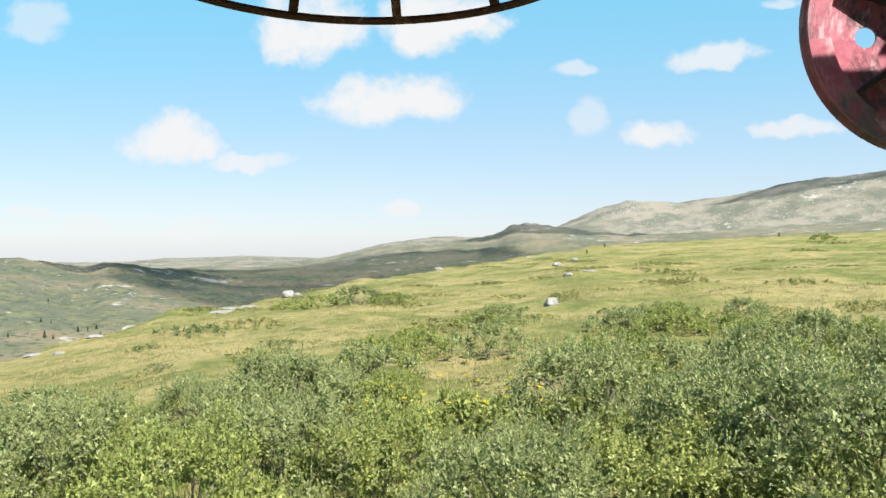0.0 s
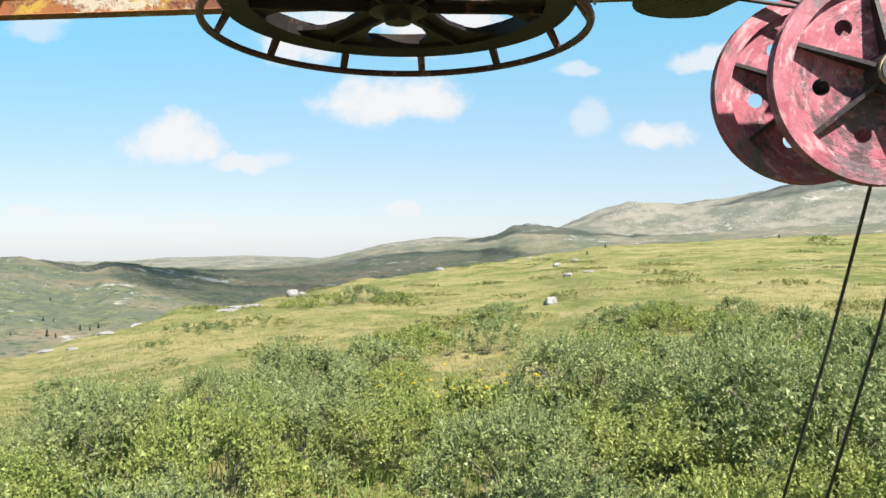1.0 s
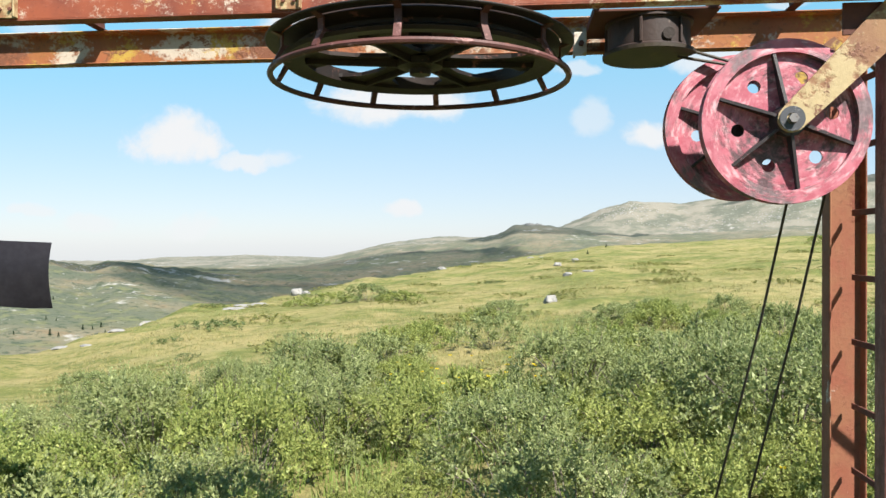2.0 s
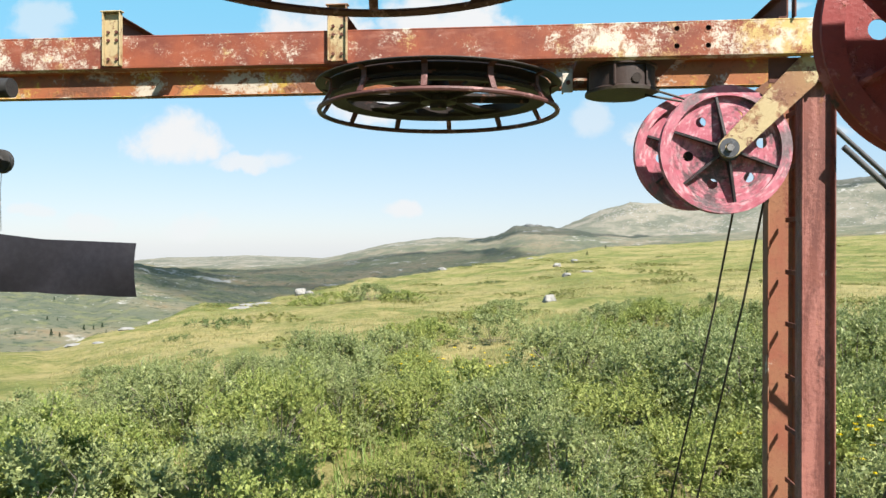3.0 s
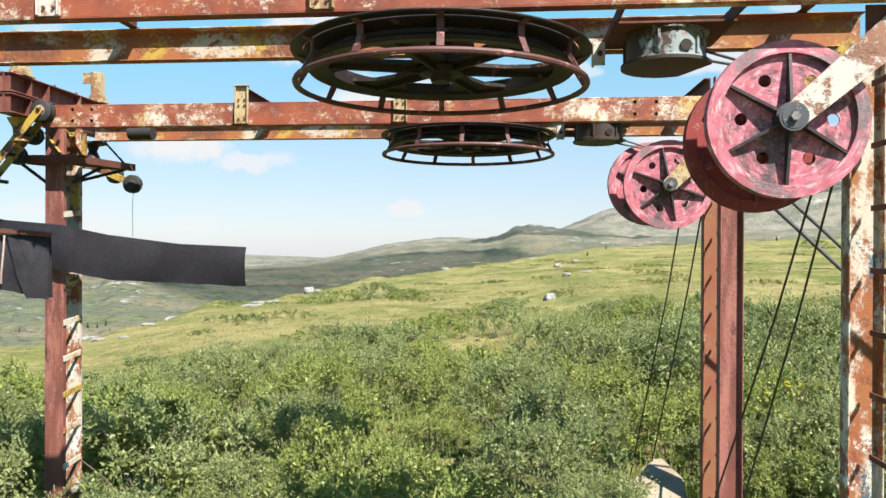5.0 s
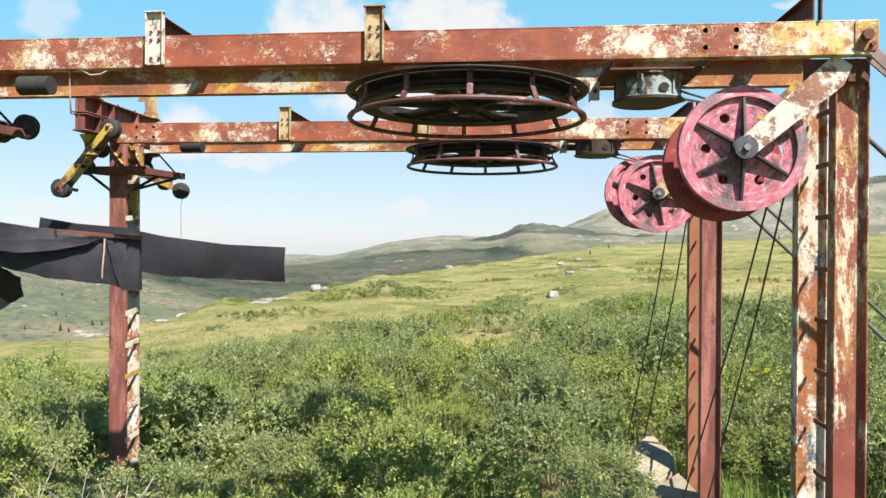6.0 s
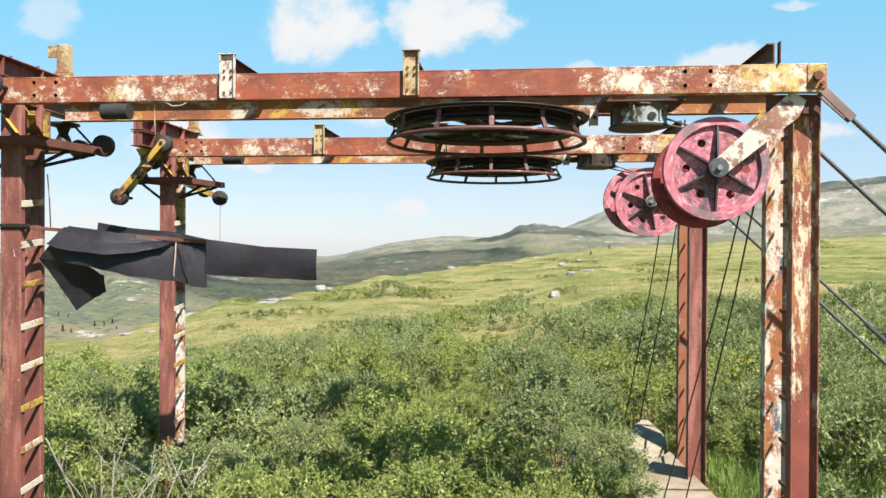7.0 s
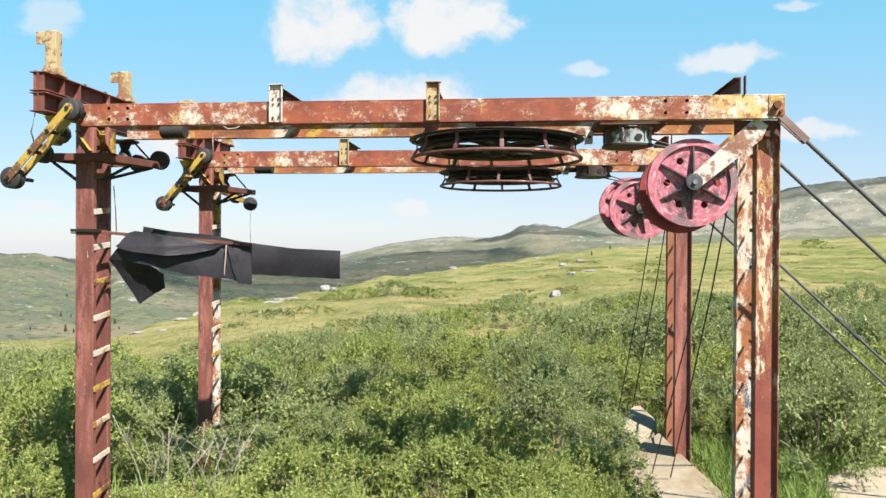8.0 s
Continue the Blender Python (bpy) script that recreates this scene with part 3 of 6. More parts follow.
def channel(bm, a, b, height, flange, out, thick=0.009):
    """A rolled channel from a to b; out: the way its flat back looks. The flanges run the other way."""
    a, b, out = Vector(a), Vector(b), Vector(out).normalized()
    side = (b - a).normalized().cross(out)
    h, t, c = height / 2, thick, 0.004
    outline = [(-h + c, 0), (h - c, 0), (h, c), (h, flange - c), (h - c, flange), (h - t + c, flange), (h - t, flange - c), (h - t, t + 2 * c), (h - t - 2 * c, t),
               (-h + t + 2 * c, t), (-h + t, t + 2 * c), (-h + t, flange - c), (-h + t - c, flange), (-h + c, flange), (-h, flange - c), (-h, c)]
    ends = [[bm.verts.new(p + side * u - out * v) for u, v in outline] for p in (a, b)]
    bm.faces.new(ends[0]), bm.faces.new(ends[1])
    for k in range(len(outline)):
        m = (k + 1) % len(outline)
        bm.faces.new((ends[0][k], ends[0][m], ends[1][m], ends[1][k]))


def joist(bm, a, b, height, flange, out, web=0.010, thick=0.011):
    """A rolled I-section from a to b; out: the way its web looks. The flanges stand on both sides of the web."""
    a, b, out = Vector(a), Vector(b), Vector(out).normalized()
    side = (b - a).normalized().cross(out)
    h, f, w, c = height / 2, flange / 2, web / 2, 0.004
    quarter = [(h - c, f), (h, f - c)]
    right = [(h, -f + c), (h - c, -f), (h - thick + c, -f), (h - thick, -f + c), (h - thick - 0.004, -w - 0.006), (h - thick - 0.010, -w)]
    upper = [(h - thick - 0.010, w), (h - thick - 0.004, w + 0.006), (h - thick, f - c), (h - thick + c, f)]
    outline = quarter + right + [(-u, v) for u, v in reversed(right)] + [(-u, v) for u, v in reversed(quarter)] + [(-u, v) for u, v in reversed(upper)] + upper
    ends = [[bm.verts.new(p + side * u + out * v) for u, v in outline] for p in (a, b)]
    bm.faces.new(ends[0]), bm.faces.new(ends[1])
    for k in range(len(outline)):
        m = (k + 1) % len(outline)
        bm.faces.new((ends[0][k], ends[0][m], ends[1][m], ends[1][k]))


def tube(bm, points, radius, sides=8, closed=False):
    points = [Vector(p) for p in points]
    rings, n = [], len(points)
    for i, p in enumerate(points):
        before = points[(i - 1) % n] if closed or i else p
        after = points[(i + 1) % n] if closed or i < n - 1 else p
        way = (after - before).normalized()
        ref = Vector((0, 0, 1)) if abs(way.z) < 0.9 else Vector((1, 0, 0))
        u = way.cross(ref).normalized()
        v = way.cross(u)
        rings.append([bm.verts.new(p + radius * (math.cos(k * 2 * math.pi / sides) * u + math.sin(k * 2 * math.pi / sides) * v)) for k in range(sides)])
    for i in range(n if closed else n - 1):
        a, b = rings[i], rings[(i + 1) % n]
        for k in range(sides):
            bm.faces.new((a[k], a[(k + 1) % sides], b[(k + 1) % sides], b[k])).smooth = True
    if not closed:
        bm.faces.new(rings[0]), bm.faces.new(rings[-1])


def lathe(bm, profile, m, sides=48, closed=True, smooth=True):
    """Turns a profile of (radius, height) round the z axis of m."""
    rings = []
    for k in range(sides):
        c, s = math.cos(2 * math.pi * k / sides), math.sin(2 * math.pi * k / sides)
        rings.append([bm.verts.new(m @ Vector((r * c, r * s, z))) for r, z in profile])
    count = len(profile)
    for k in range(sides):
        a, b = rings[k], rings[(k + 1) % sides]
        for i in range(count if closed else count - 1):
            j = (i + 1) % count
            bm.faces.new((a[i], b[i], b[j], a[j])).smooth = smooth
    if not closed:
        for i in (0, count - 1):
            if profile[i][0] > 1e-4:
                bm.faces.new([ring[i] for ring in rings])


def rod(bm, a, b, radius, sides=12):
    tube(bm, [a, b], radius, sides)


def slab(bm, outline, m, thick):
    """A flat outline (x, y) given thickness along m's z."""
    low = [bm.verts.new(m @ Vector((x, y, 0))) for x, y in outline]
    high = [bm.verts.new(m @ Vector((x, y, thick))) for x, y in outline]
    bm.faces.new(low), bm.faces.new(high)
    for i in range(len(low)):
        j = (i + 1) % len(low)
        bm.faces.new((low[i], low[j], high[j], high[i]))


def arc(centre, radius, start, end, count, m=None):
    out = []
    for k in range(count):
        a = start + (end - start) * k / (count - 1)
        p = Vector((radius * math.cos(a), radius * math.sin(a), 0))
        out.append(Vector(centre) + (m @ p if m else p))
    return out


AHEAD = Matrix.Rotation(radians(90), 4, "X")  # turns z to -y: a wheel face that looks towards the walk's end
FAR = Vector((-0.035, 2.75, -0.085))  # from the nearer portal to the further one

# ---- the portal frame: two beams, two posts, cross members, head beam, platform ----
FRONT, BACK, TOP, FOOT = -1.40, -0.49, 4.31, 4.11
GRADE = 0.10


def portal(rear_leg, slim_rear, slim_front, post_shift=0.0, slim_shift=0.0):
    root = thing("portal_frame", (0, -0.95, 0.3), "rusted red and cream steel portal frame of a disused ski lift", "portal frame", "portal frames of the lift")
    # front beam with its four bolt holes left and right: web strips round the holes
    bm = bmesh.new()
    left, right, mid = -4.22, 1.975, (TOP + FOOT) / 2
    holes = [(-3.93, -3.75), (1.005, 1.18)]
    cuts = [left] + [x + s * 0.017 for pair in holes for x in pair for s in (-1, 1)] + [right]
    for k in range(0, len(cuts), 2):
        box(bm, ((cuts[k] + cuts[k + 1]) / 2, FRONT + 0.005, mid), (cuts[k + 1] - cuts[k], 0.01, 0.2 - 0.02), None, 0)
    for pair in holes:
        for x in pair:
            for z0, z1 in ((FOOT + 0.01, mid - 0.060), (mid - 0.026, mid + 0.040), (mid + 0.074, TOP - 0.01)):
                box(bm, (x, FRONT + 0.005, (z0 + z1) / 2), (0.034, 0.01, z1 - z0), None, 0)
    for pair in holes:
        for x in pair:
            for z in (mid - 0.043, mid + 0.057):
                lathe(bm, [(0.0155, -0.0015), (0.027, -0.0015), (0.027, 0.002), (0.0155, 0.002)], Matrix.Translation((x, FRONT, z)) @ AHEAD, 16)
    for z in (TOP - 0.005, FOOT + 0.005):
        box(bm, ((left + right) / 2, FRONT + 0.0375, z), (right - left, 0.075, 0.01), None, 0.003)
    beam = part("front_beam", bm, M_BEAM, root, "red channel beam with cream paint showing through")
    # dark plates added behind the bolt holes, standing in for the shade inside
    for x in (-3.84, 1.09):
        bm = bmesh.new()
        box(bm, (x, FRONT + 0.03, mid), (0.34, 0.012, 0.17), None, 0.002)
        part("hole_shade_plate", bm, M_DARK, beam)
    bm = bmesh.new()
    box(bm, (1.905, FRONT - 0.004, mid + 0.005), (0.13, 0.008, 0.17), None, 0.002)
    part("end_plate", bm, M_BACK, beam)
    bm = bmesh.new()
    rod(bm, (1.90, FRONT - 0.008, 4.215), (1.90, FRONT - 0.05, 4.215), 0.033, 6)
    part("bolt", bm, M_RUST, beam)
    bm = bmesh.new()
    rod(bm, (1.935, FRONT - 0.008, 4.165), (1.935, FRONT - 0.03, 4.165), 0.015, 6)
    part("bolt", bm, M_RUST, beam)
    bm = bmesh.new()
    channel(bm, (-4.25, BACK, mid), (1.93, BACK, mid), 0.2, 0.075, (0, 1, 0))
    part("back_beam", bm, M_BACK, root, "channel beam with peeled yellow and cream paint")
    # cross members over the beams, each with a bolted strap in front
    for x, name in ((-2.365, 0), (-0.965, 1), (1.66, 2)):
        bm = bmesh.new()
        channel(bm, (x - 0.04, FRONT + 0.005, TOP + 0.075), (x - 0.04, BACK + 0.01, TOP + 0.075), 0.145, 0.055, (-1, 0, 0) if name < 2 else (1, 0, 0))
        cross = part("cross_member", bm, M_RUST, root)
        if name < 2:
            bm = bmesh.new()
            box(bm, (x, FRONT - 0.006, 4.285), (0.115, 0.010, 0.325), None, 0.003)
            for s in (-1, 1):
                box(bm, (x + s * 0.054, FRONT - 0.024, 4.285), (0.008, 0.026, 0.325), None, 0.002)
            box(bm, (x, FRONT - 0.02, 4.452), (0.135, 0.04, 0.008), None, 0.002)
            strap = part("strap", bm, M_ARM_OLD if name or post_shift else M_ARM, cross, "pale strap bolted to the beam")
            for z in (4.165, 4.28, 4.33):
                for s in (-0.028, 0.024):
                    bm = bmesh.new()
                    rod(bm, (x + s, FRONT - 0.010, z), (x + s, FRONT - 0.022, z), 0.010, 6)
                    part("bolt", bm, M_RUST, strap)
        else:
            bm = bmesh.new()
            box(bm, (x - 0.010, FRONT + 0.002, TOP + 0.079), (0.010, 0.05, 0.152), None, 0.002)
            part("strap", bm, M_RUST, cross)
    # the post that carries the tension wheels
    for y, out, mat, label, x0, x1 in ((-1.31, (0, -1, 0), *slim_front, 1.777, 1.970), (-0.655, (0, -1, 0), *rear_leg, 1.808, 2.002)):
        bm = bmesh.new()
        mid_x = (x0 + x1) / 2 + post_shift
        joist(bm, (mid_x, y + 0.05, GRADE - 0.4), (mid_x, y + 0.05, FOOT - 0.002), x1 - x0, 0.10, out)
        part("post", bm, mat, root, label)
    for k in range(11):
        bm = bmesh.new()
        z = 0.45 + 0.343 * k
        bar(bm, (1.926 + post_shift, -1.21, z), (1.926 + post_shift, -0.655, z), 0.012, 0.032, (0, 0, 1), 0.002)
        part("rung", bm, M_RUST, root)
    bm = bmesh.new()
    box(bm, (1.775 + post_shift, -1.312, 4.035), (0.37, 0.010, 0.145), None, 0.002)
    box(bm, (1.855 + post_shift, -1.330, 4.0), (0.045, 0.016, 0.07), None, 0.004)
    part("gusset", bm, M_RUST, root)
    # the slimmer post with its ladder rungs
    others = set(root.children)
    for y, mat, label in ((-1.04, M_POST, "plain brown-red front leg"), (-0.78, *slim_rear)):
        bm = bmesh.new()
        channel(bm, (-4.385, y, GRADE - 0.6), (-4.385, y, 4.19), 0.18, 0.06, (0, -1, 0))
        part("post", bm, mat, root, label)
    for k in range(10):
        bm = bmesh.new()
        z = 0.62 + 0.343 * k
        bar(bm, (-4.286, -1.04, z - 0.02), (-4.286, -0.76, z + 0.01), 0.010, 0.055, (0, 0, 1), 0.002)
        part("rung", bm, M_CREAM if k % 3 else M_YELLOW, root)
    # head beam of two stacked joists across the slim post
    for k, z in enumerate((4.19 + 0.087, 4.19 + 0.267)):
        bm = bmesh.new()
        for y0, y1 in ((-1.72, -0.15),):
            box(bm, (-4.40, (y0 + y1) / 2, z), (0.010, y1 - y0, 0.15), None, 0)
            for s in (-1, 1):
                box(bm, (-4.40, (y0 + y1) / 2, z + s * 0.079), (0.155, y1 - y0, 0.009), None, 0.002)
        box(bm, (-4.40, -1.70, z), (0.10, 0.008, 0.148), None, 0)
        for y in (-1.45, -1.2, -0.7):
            for s in (-1, 1):
                box(bm, (-4.40 + s * 0.04, y, z), (0.068, 0.008, 0.148), None, 0)
        part("head_joist", bm, M_POST, root, "stubby red joist")
    for y in (-1.66, -1.40, -1.1, -0.75, -0.4):
        for s in (-1, 1):
            bm = bmesh.new()
            rod(bm, (-4.40 + s * 0.058, y, 4.535), (-4.40 + s * 0.058, y, 4.56), 0.012, 6)
            part("bolt", bm, M_RUST, root)
    for y, tall in ((-1.52, 0.40), (-0.30, 0.32)):
        bm = bmesh.new()
        box(bm, (-4.385, y, 4.54 + tall / 2), (0.105, 0.09, tall), None, 0.004)
        for k in range(3):
            box(bm, (-4.385, y, 4.555 + 0.028 * k), (0.17 - 0.022 * k, 0.13 - 0.015 * k, 0.026), None, 0.003)
        box(bm, (-4.485, y - 0.02, 4.54 + tall - 0.06), (0.10, 0.012, 0.11), None, 0.002)
        part("lug", bm, M_ARM_OLD, root, "yellowed cream upright lug with a side flag")
    # platform brackets round the slim post
    z = 3.86
    bm = bmesh.new()
    channel(bm, (-4.76, -1.20, z), (-4.13, -1.14, z), 0.07, 0.045, (0, -1, 0), 0.007)
    channel(bm, (-4.56, -0.66, z), (-3.97, -0.36, z), 0.07, 0.045, (0, 1, 0), 0.007)
    bar(bm, (-4.13, -1.14, z), (-3.97, -0.34, z), 0.055, 0.07, (0, 0, 1))
    bar(bm, (-4.76, -1.18, z), (-4.56, -0.66, z), 0.045, 0.06, (0, 0, 1))
    part("platform_frame", bm, M_RUST, root, "brown steel bracket frame round the post")
    bm = bmesh.new()
    box(bm, (-4.20, -1.02, z + 0.038), (0.26, 0.24, 0.006), Matrix.Rotation(radians(9), 3, "Z"), 0.001)
    part("tread_plate", bm, M_RUST, root)
    bm = bmesh.new()
    slab(bm, [(-4.29, -1.17), (-4.125, -1.14), (-3.965, -0.36), (-4.16, -0.46), (-4.285, -0.74)], Matrix.Translation((0, 0, z - 0.030)), 0.008)
    part("floor_plate", bm, M_RUST, root, "rusty wedge-shaped floor plate")
    for a, b in (((-4.10, -0.70, z - 0.03), (-4.29, -0.9, z - 0.20)), ((-4.68, -1.1, z - 0.03), (-4.47, -1.0, z - 0.22)), ((-4.02, -0.42, z - 0.03), (-4.29, -0.76, z - 0.17))):
        bm = bmesh.new()
        bar(bm, a, b, 0.03, 0.03)
        part("strut", bm, M_DARK, root)
    for c, size in (((-4.33, -0.86, 4.03), (0.07, 0.012, 0.24)), ((-4.28, -0.72, 4.04), (0.012, 0.09, 0.26))):
        bm = bmesh.new()
        box(bm, c, size, None, 0.002)
        part("gusset", bm, M_YELLOW, root, "yellow stiffener plate")
    bm = bmesh.new()
    tube(bm, [(-4.22, -0.46, 4.13), (-4.20, -0.45, 4.09), (-4.06, -0.33, 3.89)], 0.010)
    part("tie_rod", bm, M_DARK, root)
    for ob in root.children:
        if ob not in others:
            ob.location.x += slim_shift
    # a short buffer between the beams and the bearings that hang below the head
    bm = bmesh.new()
    rod(bm, (-3.77, -0.70, 4.165), (-3.53, -0.70, 4.165), 0.070, 20)
    part("buffer", bm, M_TYRE, root, "black round buffer between the beams")
    bm = bmesh.new()
    lathe(bm, [(0.0, 4.112), (0.14, 4.112), (0.14, 4.095), (0.06, 4.075), (0.04, 4.02), (0.06, 3.98), (0.075, 3.94), (0.03, 3.90), (0.0, 3.90)], Matrix.Translation((-4.32, -0.42, 0)), 14, False)
    part("hanger", bm, M_DARK, root)
    bm = bmesh.new()
    lathe(bm, [(0.0, 4.185), (0.10, 4.185), (0.055, 4.10), (0.05, 4.04), (0.08, 3.98), (0.04, 3.93), (0.0, 3.93)], Matrix.Translation((-4.40, -1.45, 0)), 14, False)
    part("hanger", bm, M_YELLOW, root)
    # yellow flats between the legs under the head, and the clamp lower down
    for a, b in (((-4.31, -0.985, 4.15), (-4.25, -0.80, 3.92)), ((-4.24, -0.985, 4.10), (-4.33, -0.80, 3.90)), ((-4.46, -1.05, 4.12), (-4.31, -1.05, 3.93))):
        bm = bmesh.new()
        bar(bm, (a[0] + slim_shift, a[1], a[2]), (b[0] + slim_shift, b[1], b[2]), 0.055, 0.010, (0, 0, 1), 0.002)
        part("brace", bm, M_YELLOW, root, "yellow brace flat")
    if slim_shift:
        bm = bmesh.new()
        box(bm, (-4.325 + slim_shift, -0.80, 3.50), (0.085, 0.030, 0.34), None, 0.003)
        part("clamp", bm, M_YELLOW, root, "chipped yellow clamp plate")
    # bracket plate of the wind sheet on the slim post
    bm = bmesh.new()
    box(bm, (-4.36, -1.055, 3.165), (0.31, 0.012, 0.03), None, 0.002)
    box(bm, (-4.40, -0.99, 3.14), (0.25, 0.1, 0.012), None, 0.002)
    part("clip_plate", bm, M_DARK, root)
    return root


near_portal = portal((M_POST_WHITE, "rear leg with flaking white paint"), (M_POST, "brown rear leg"), (M_POST_WORN, "front leg with streaked rust"))
far_portal = portal((M_POST_ORANGE, "orange rusted rear leg"), (M_POST_WHITE, "rear leg with white and yellow paint"), (M_POST, "plain brown-red front leg"), -0.05, 0.045)
far_portal.location += FAR


# ---- bullwheel that hangs under the beams ----
def bullwheel(centre):
    x, y = centre
    at = Matrix.Translation((x, y, 0))
    root = thing("bullwheel", (x, y, 3.84), "large red-rusted bullwheel hanging level under the beams", "bullwheel", "bullwheels")
    bm = bmesh.new()
    lathe(bm, [(0.735, 3.998), (0.798, 3.998), (0.802, 4.004), (0.798, 4.010), (0.735, 4.010)], at, 72, True, False)
    part("upper_ring", bm, M_DARK, root)
    bm = bmesh.new()
    tube(bm, arc((x, y, 3.832), 0.775, 0, 2 * math.pi, 73)[:-1], 0.016, 8, True)
    part("lower_ring", bm, M_RING, root, "pink-rusted lower guard ring")
    bm = bmesh.new()
    lathe(bm, [(0.60, 3.915), (0.705, 3.900), (0.72, 3.915), (0.655, 3.945), (0.655, 3.965), (0.735, 3.990), (0.72, 4.005), (0.60, 3.985)], at, 64)
    rim = part("rim", bm, M_WHEEL, root, "dark grooved wheel rim")
    for k in range(6):
        a = 2 * math.pi * k / 6 + 0.26
        turn = at @ Matrix.Rotation(a, 4, "Z")
        bm = bmesh.new()
        outline = [(0.09, -0.10), (0.20, -0.075), (0.34, -0.068), (0.47, -0.10), (0.555, -0.18), (0.602, -0.28), (0.602, 0.28), (0.555, 0.18), (0.47, 0.10), (0.34, 0.068), (0.20, 0.075), (0.09, 0.10)]
        slab(bm, outline, turn @ Matrix.Translation((0, 0, 3.935)), 0.02)
        bar(bm, turn @ Vector((0.10, 0, 3.925)), turn @ Vector((0.60, 0, 3.932)), 0.016, 0.05)
        part("spoke", bm, M_WHEEL, rim)
    bm = bmesh.new()
    lathe(bm, [(0.0, 3.86), (0.055, 3.86), (0.06, 3.89), (0.12, 3.90), (0.13, 3.985), (0.075, 4.0), (0.06, 4.09), (0.0, 4.09)], at, 24, False)
    part("hub", bm, M_WHEEL, root)
    bm = bmesh.new()
    box(bm, (x, y, 4.10), (0.34, 0.86, 0.014), None, 0.003)
    for s in (-1, 1):
        box(bm, (x + s * 0.14, y, 4.14), (0.014, 0.80, 0.07), None, 0.002)
    part("carrier", bm, M_RIM, root)
    for k in range(12):
        a = 2 * math.pi * (k + 0.173) / 12
        turn = at @ Matrix.Rotation(a, 4, "Z")
        bm = bmesh.new()
        bent = [(0.650, 3.923), (0.715, 3.923), (0.768, 3.84), (0.778, 3.85), (0.735, 3.93), (0.735, 3.98), (0.788, 4.000), (0.784, 4.010), (0.725, 3.988), (0.725, 3.935), (0.650, 3.935)]
        slab(bm, bent, turn @ Matrix.Rotation(radians(90), 4, "X") @ Matrix.Translation((0, 0, -0.017)), 0.034)
        part("bracket", bm, M_RING, root)
    return root


near_bullwheel = bullwheel((-0.43, -0.95))
far_bullwheel = copy_thing(near_bullwheel, Matrix.Translation(near_bullwheel.location + FAR + Vector((0.015, 0.06, 0.064))) @ Matrix.Rotation(radians(-5.7), 4, "Z"))


# ---- housing of the tension gear under the beams ----
def gear_housing(mat, label):
    x, y, z = 0.787, -0.785, 3.955
    root = thing("gear_housing", (x, y, z), label, "housing", "gear housings")
    at = Matrix.Translation((x, y, z))
    bm = bmesh.new()
    lathe(bm, [(0.195, 0.018), (0.222, 0.018), (0.222, 0.028), (0.212, 0.034), (0.212, 0.160), (0.226, 0.165), (0.226, 0.178), (0.0, 0.178)], at, 40, False)
    drum = part("drum", bm, mat, root)
    for a in (35, 110, 170, 250, 305):
        bm = bmesh.new()
        m = at @ Matrix.Rotation(radians(a), 4, "Z")
        box(bm, m @ Vector((0.216, 0, 0.097)), (0.022, 0.014, 0.126), m.to_3x3(), 0.002)
        part("rib", bm, mat, drum)
    bm = bmesh.new()
    lathe(bm, [(0.0, 0.0), (0.030, 0.0), (0.030, 0.006), (0.0, 0.006)], at @ Matrix.Translation((0.06, -0.213, 0.07)) @ AHEAD, 12, False)
    part("drain_plug", bm, M_DARK, drum)
    bm = bmesh.new()
    outline = [(p.x, p.y) for p in arc((0, 0, 0), 0.240, radians(62), radians(342), 30)]
    slab(bm, outline, at, 0.017)
    part("base_plate", bm, M_OCHRE, root, "dirty ochre base plate cut off at one side")
    bm = bmesh.new()
    box(bm, (x - 0.345, y + 0.13, z + 0.118), (0.070, 0.012, 0.13), None, 0.003)
    box(bm, (x - 0.374, y + 0.16, z + 0.118), (0.012, 0.06, 0.13), None, 0.003)
    lug = part("lug", bm, M_CREAM, root)
    bm = bmesh.new()
    rod(bm, (x - 0.340, y + 0.124, z + 0.118), (x - 0.340, y + 0.105, z + 0.118), 0.016, 6)
    part("bolt", bm, M_RUST, lug)
    bm = bmesh.new()
    box(bm, (x, y + 0.02, z + 0.186), (0.62, 0.50, 0.014), None, 0.003)
    for s in (-1, 1):
        box(bm, (x + s * 0.29, y - 0.02, z + 0.221), (0.012, 0.86, 0.07), None, 0.002)
    part("carrier", bm, M_RUST, root)
    return root


near_housing = gear_housing(M_BLUE, "peeling blue-grey round gear housing with an ochre underside")
far_housing = gear_housing(M_BROWN, "grimy dark brown round gear housing under the beam")
far_housing.location += FAR + Vector((0, 0, 0.058))


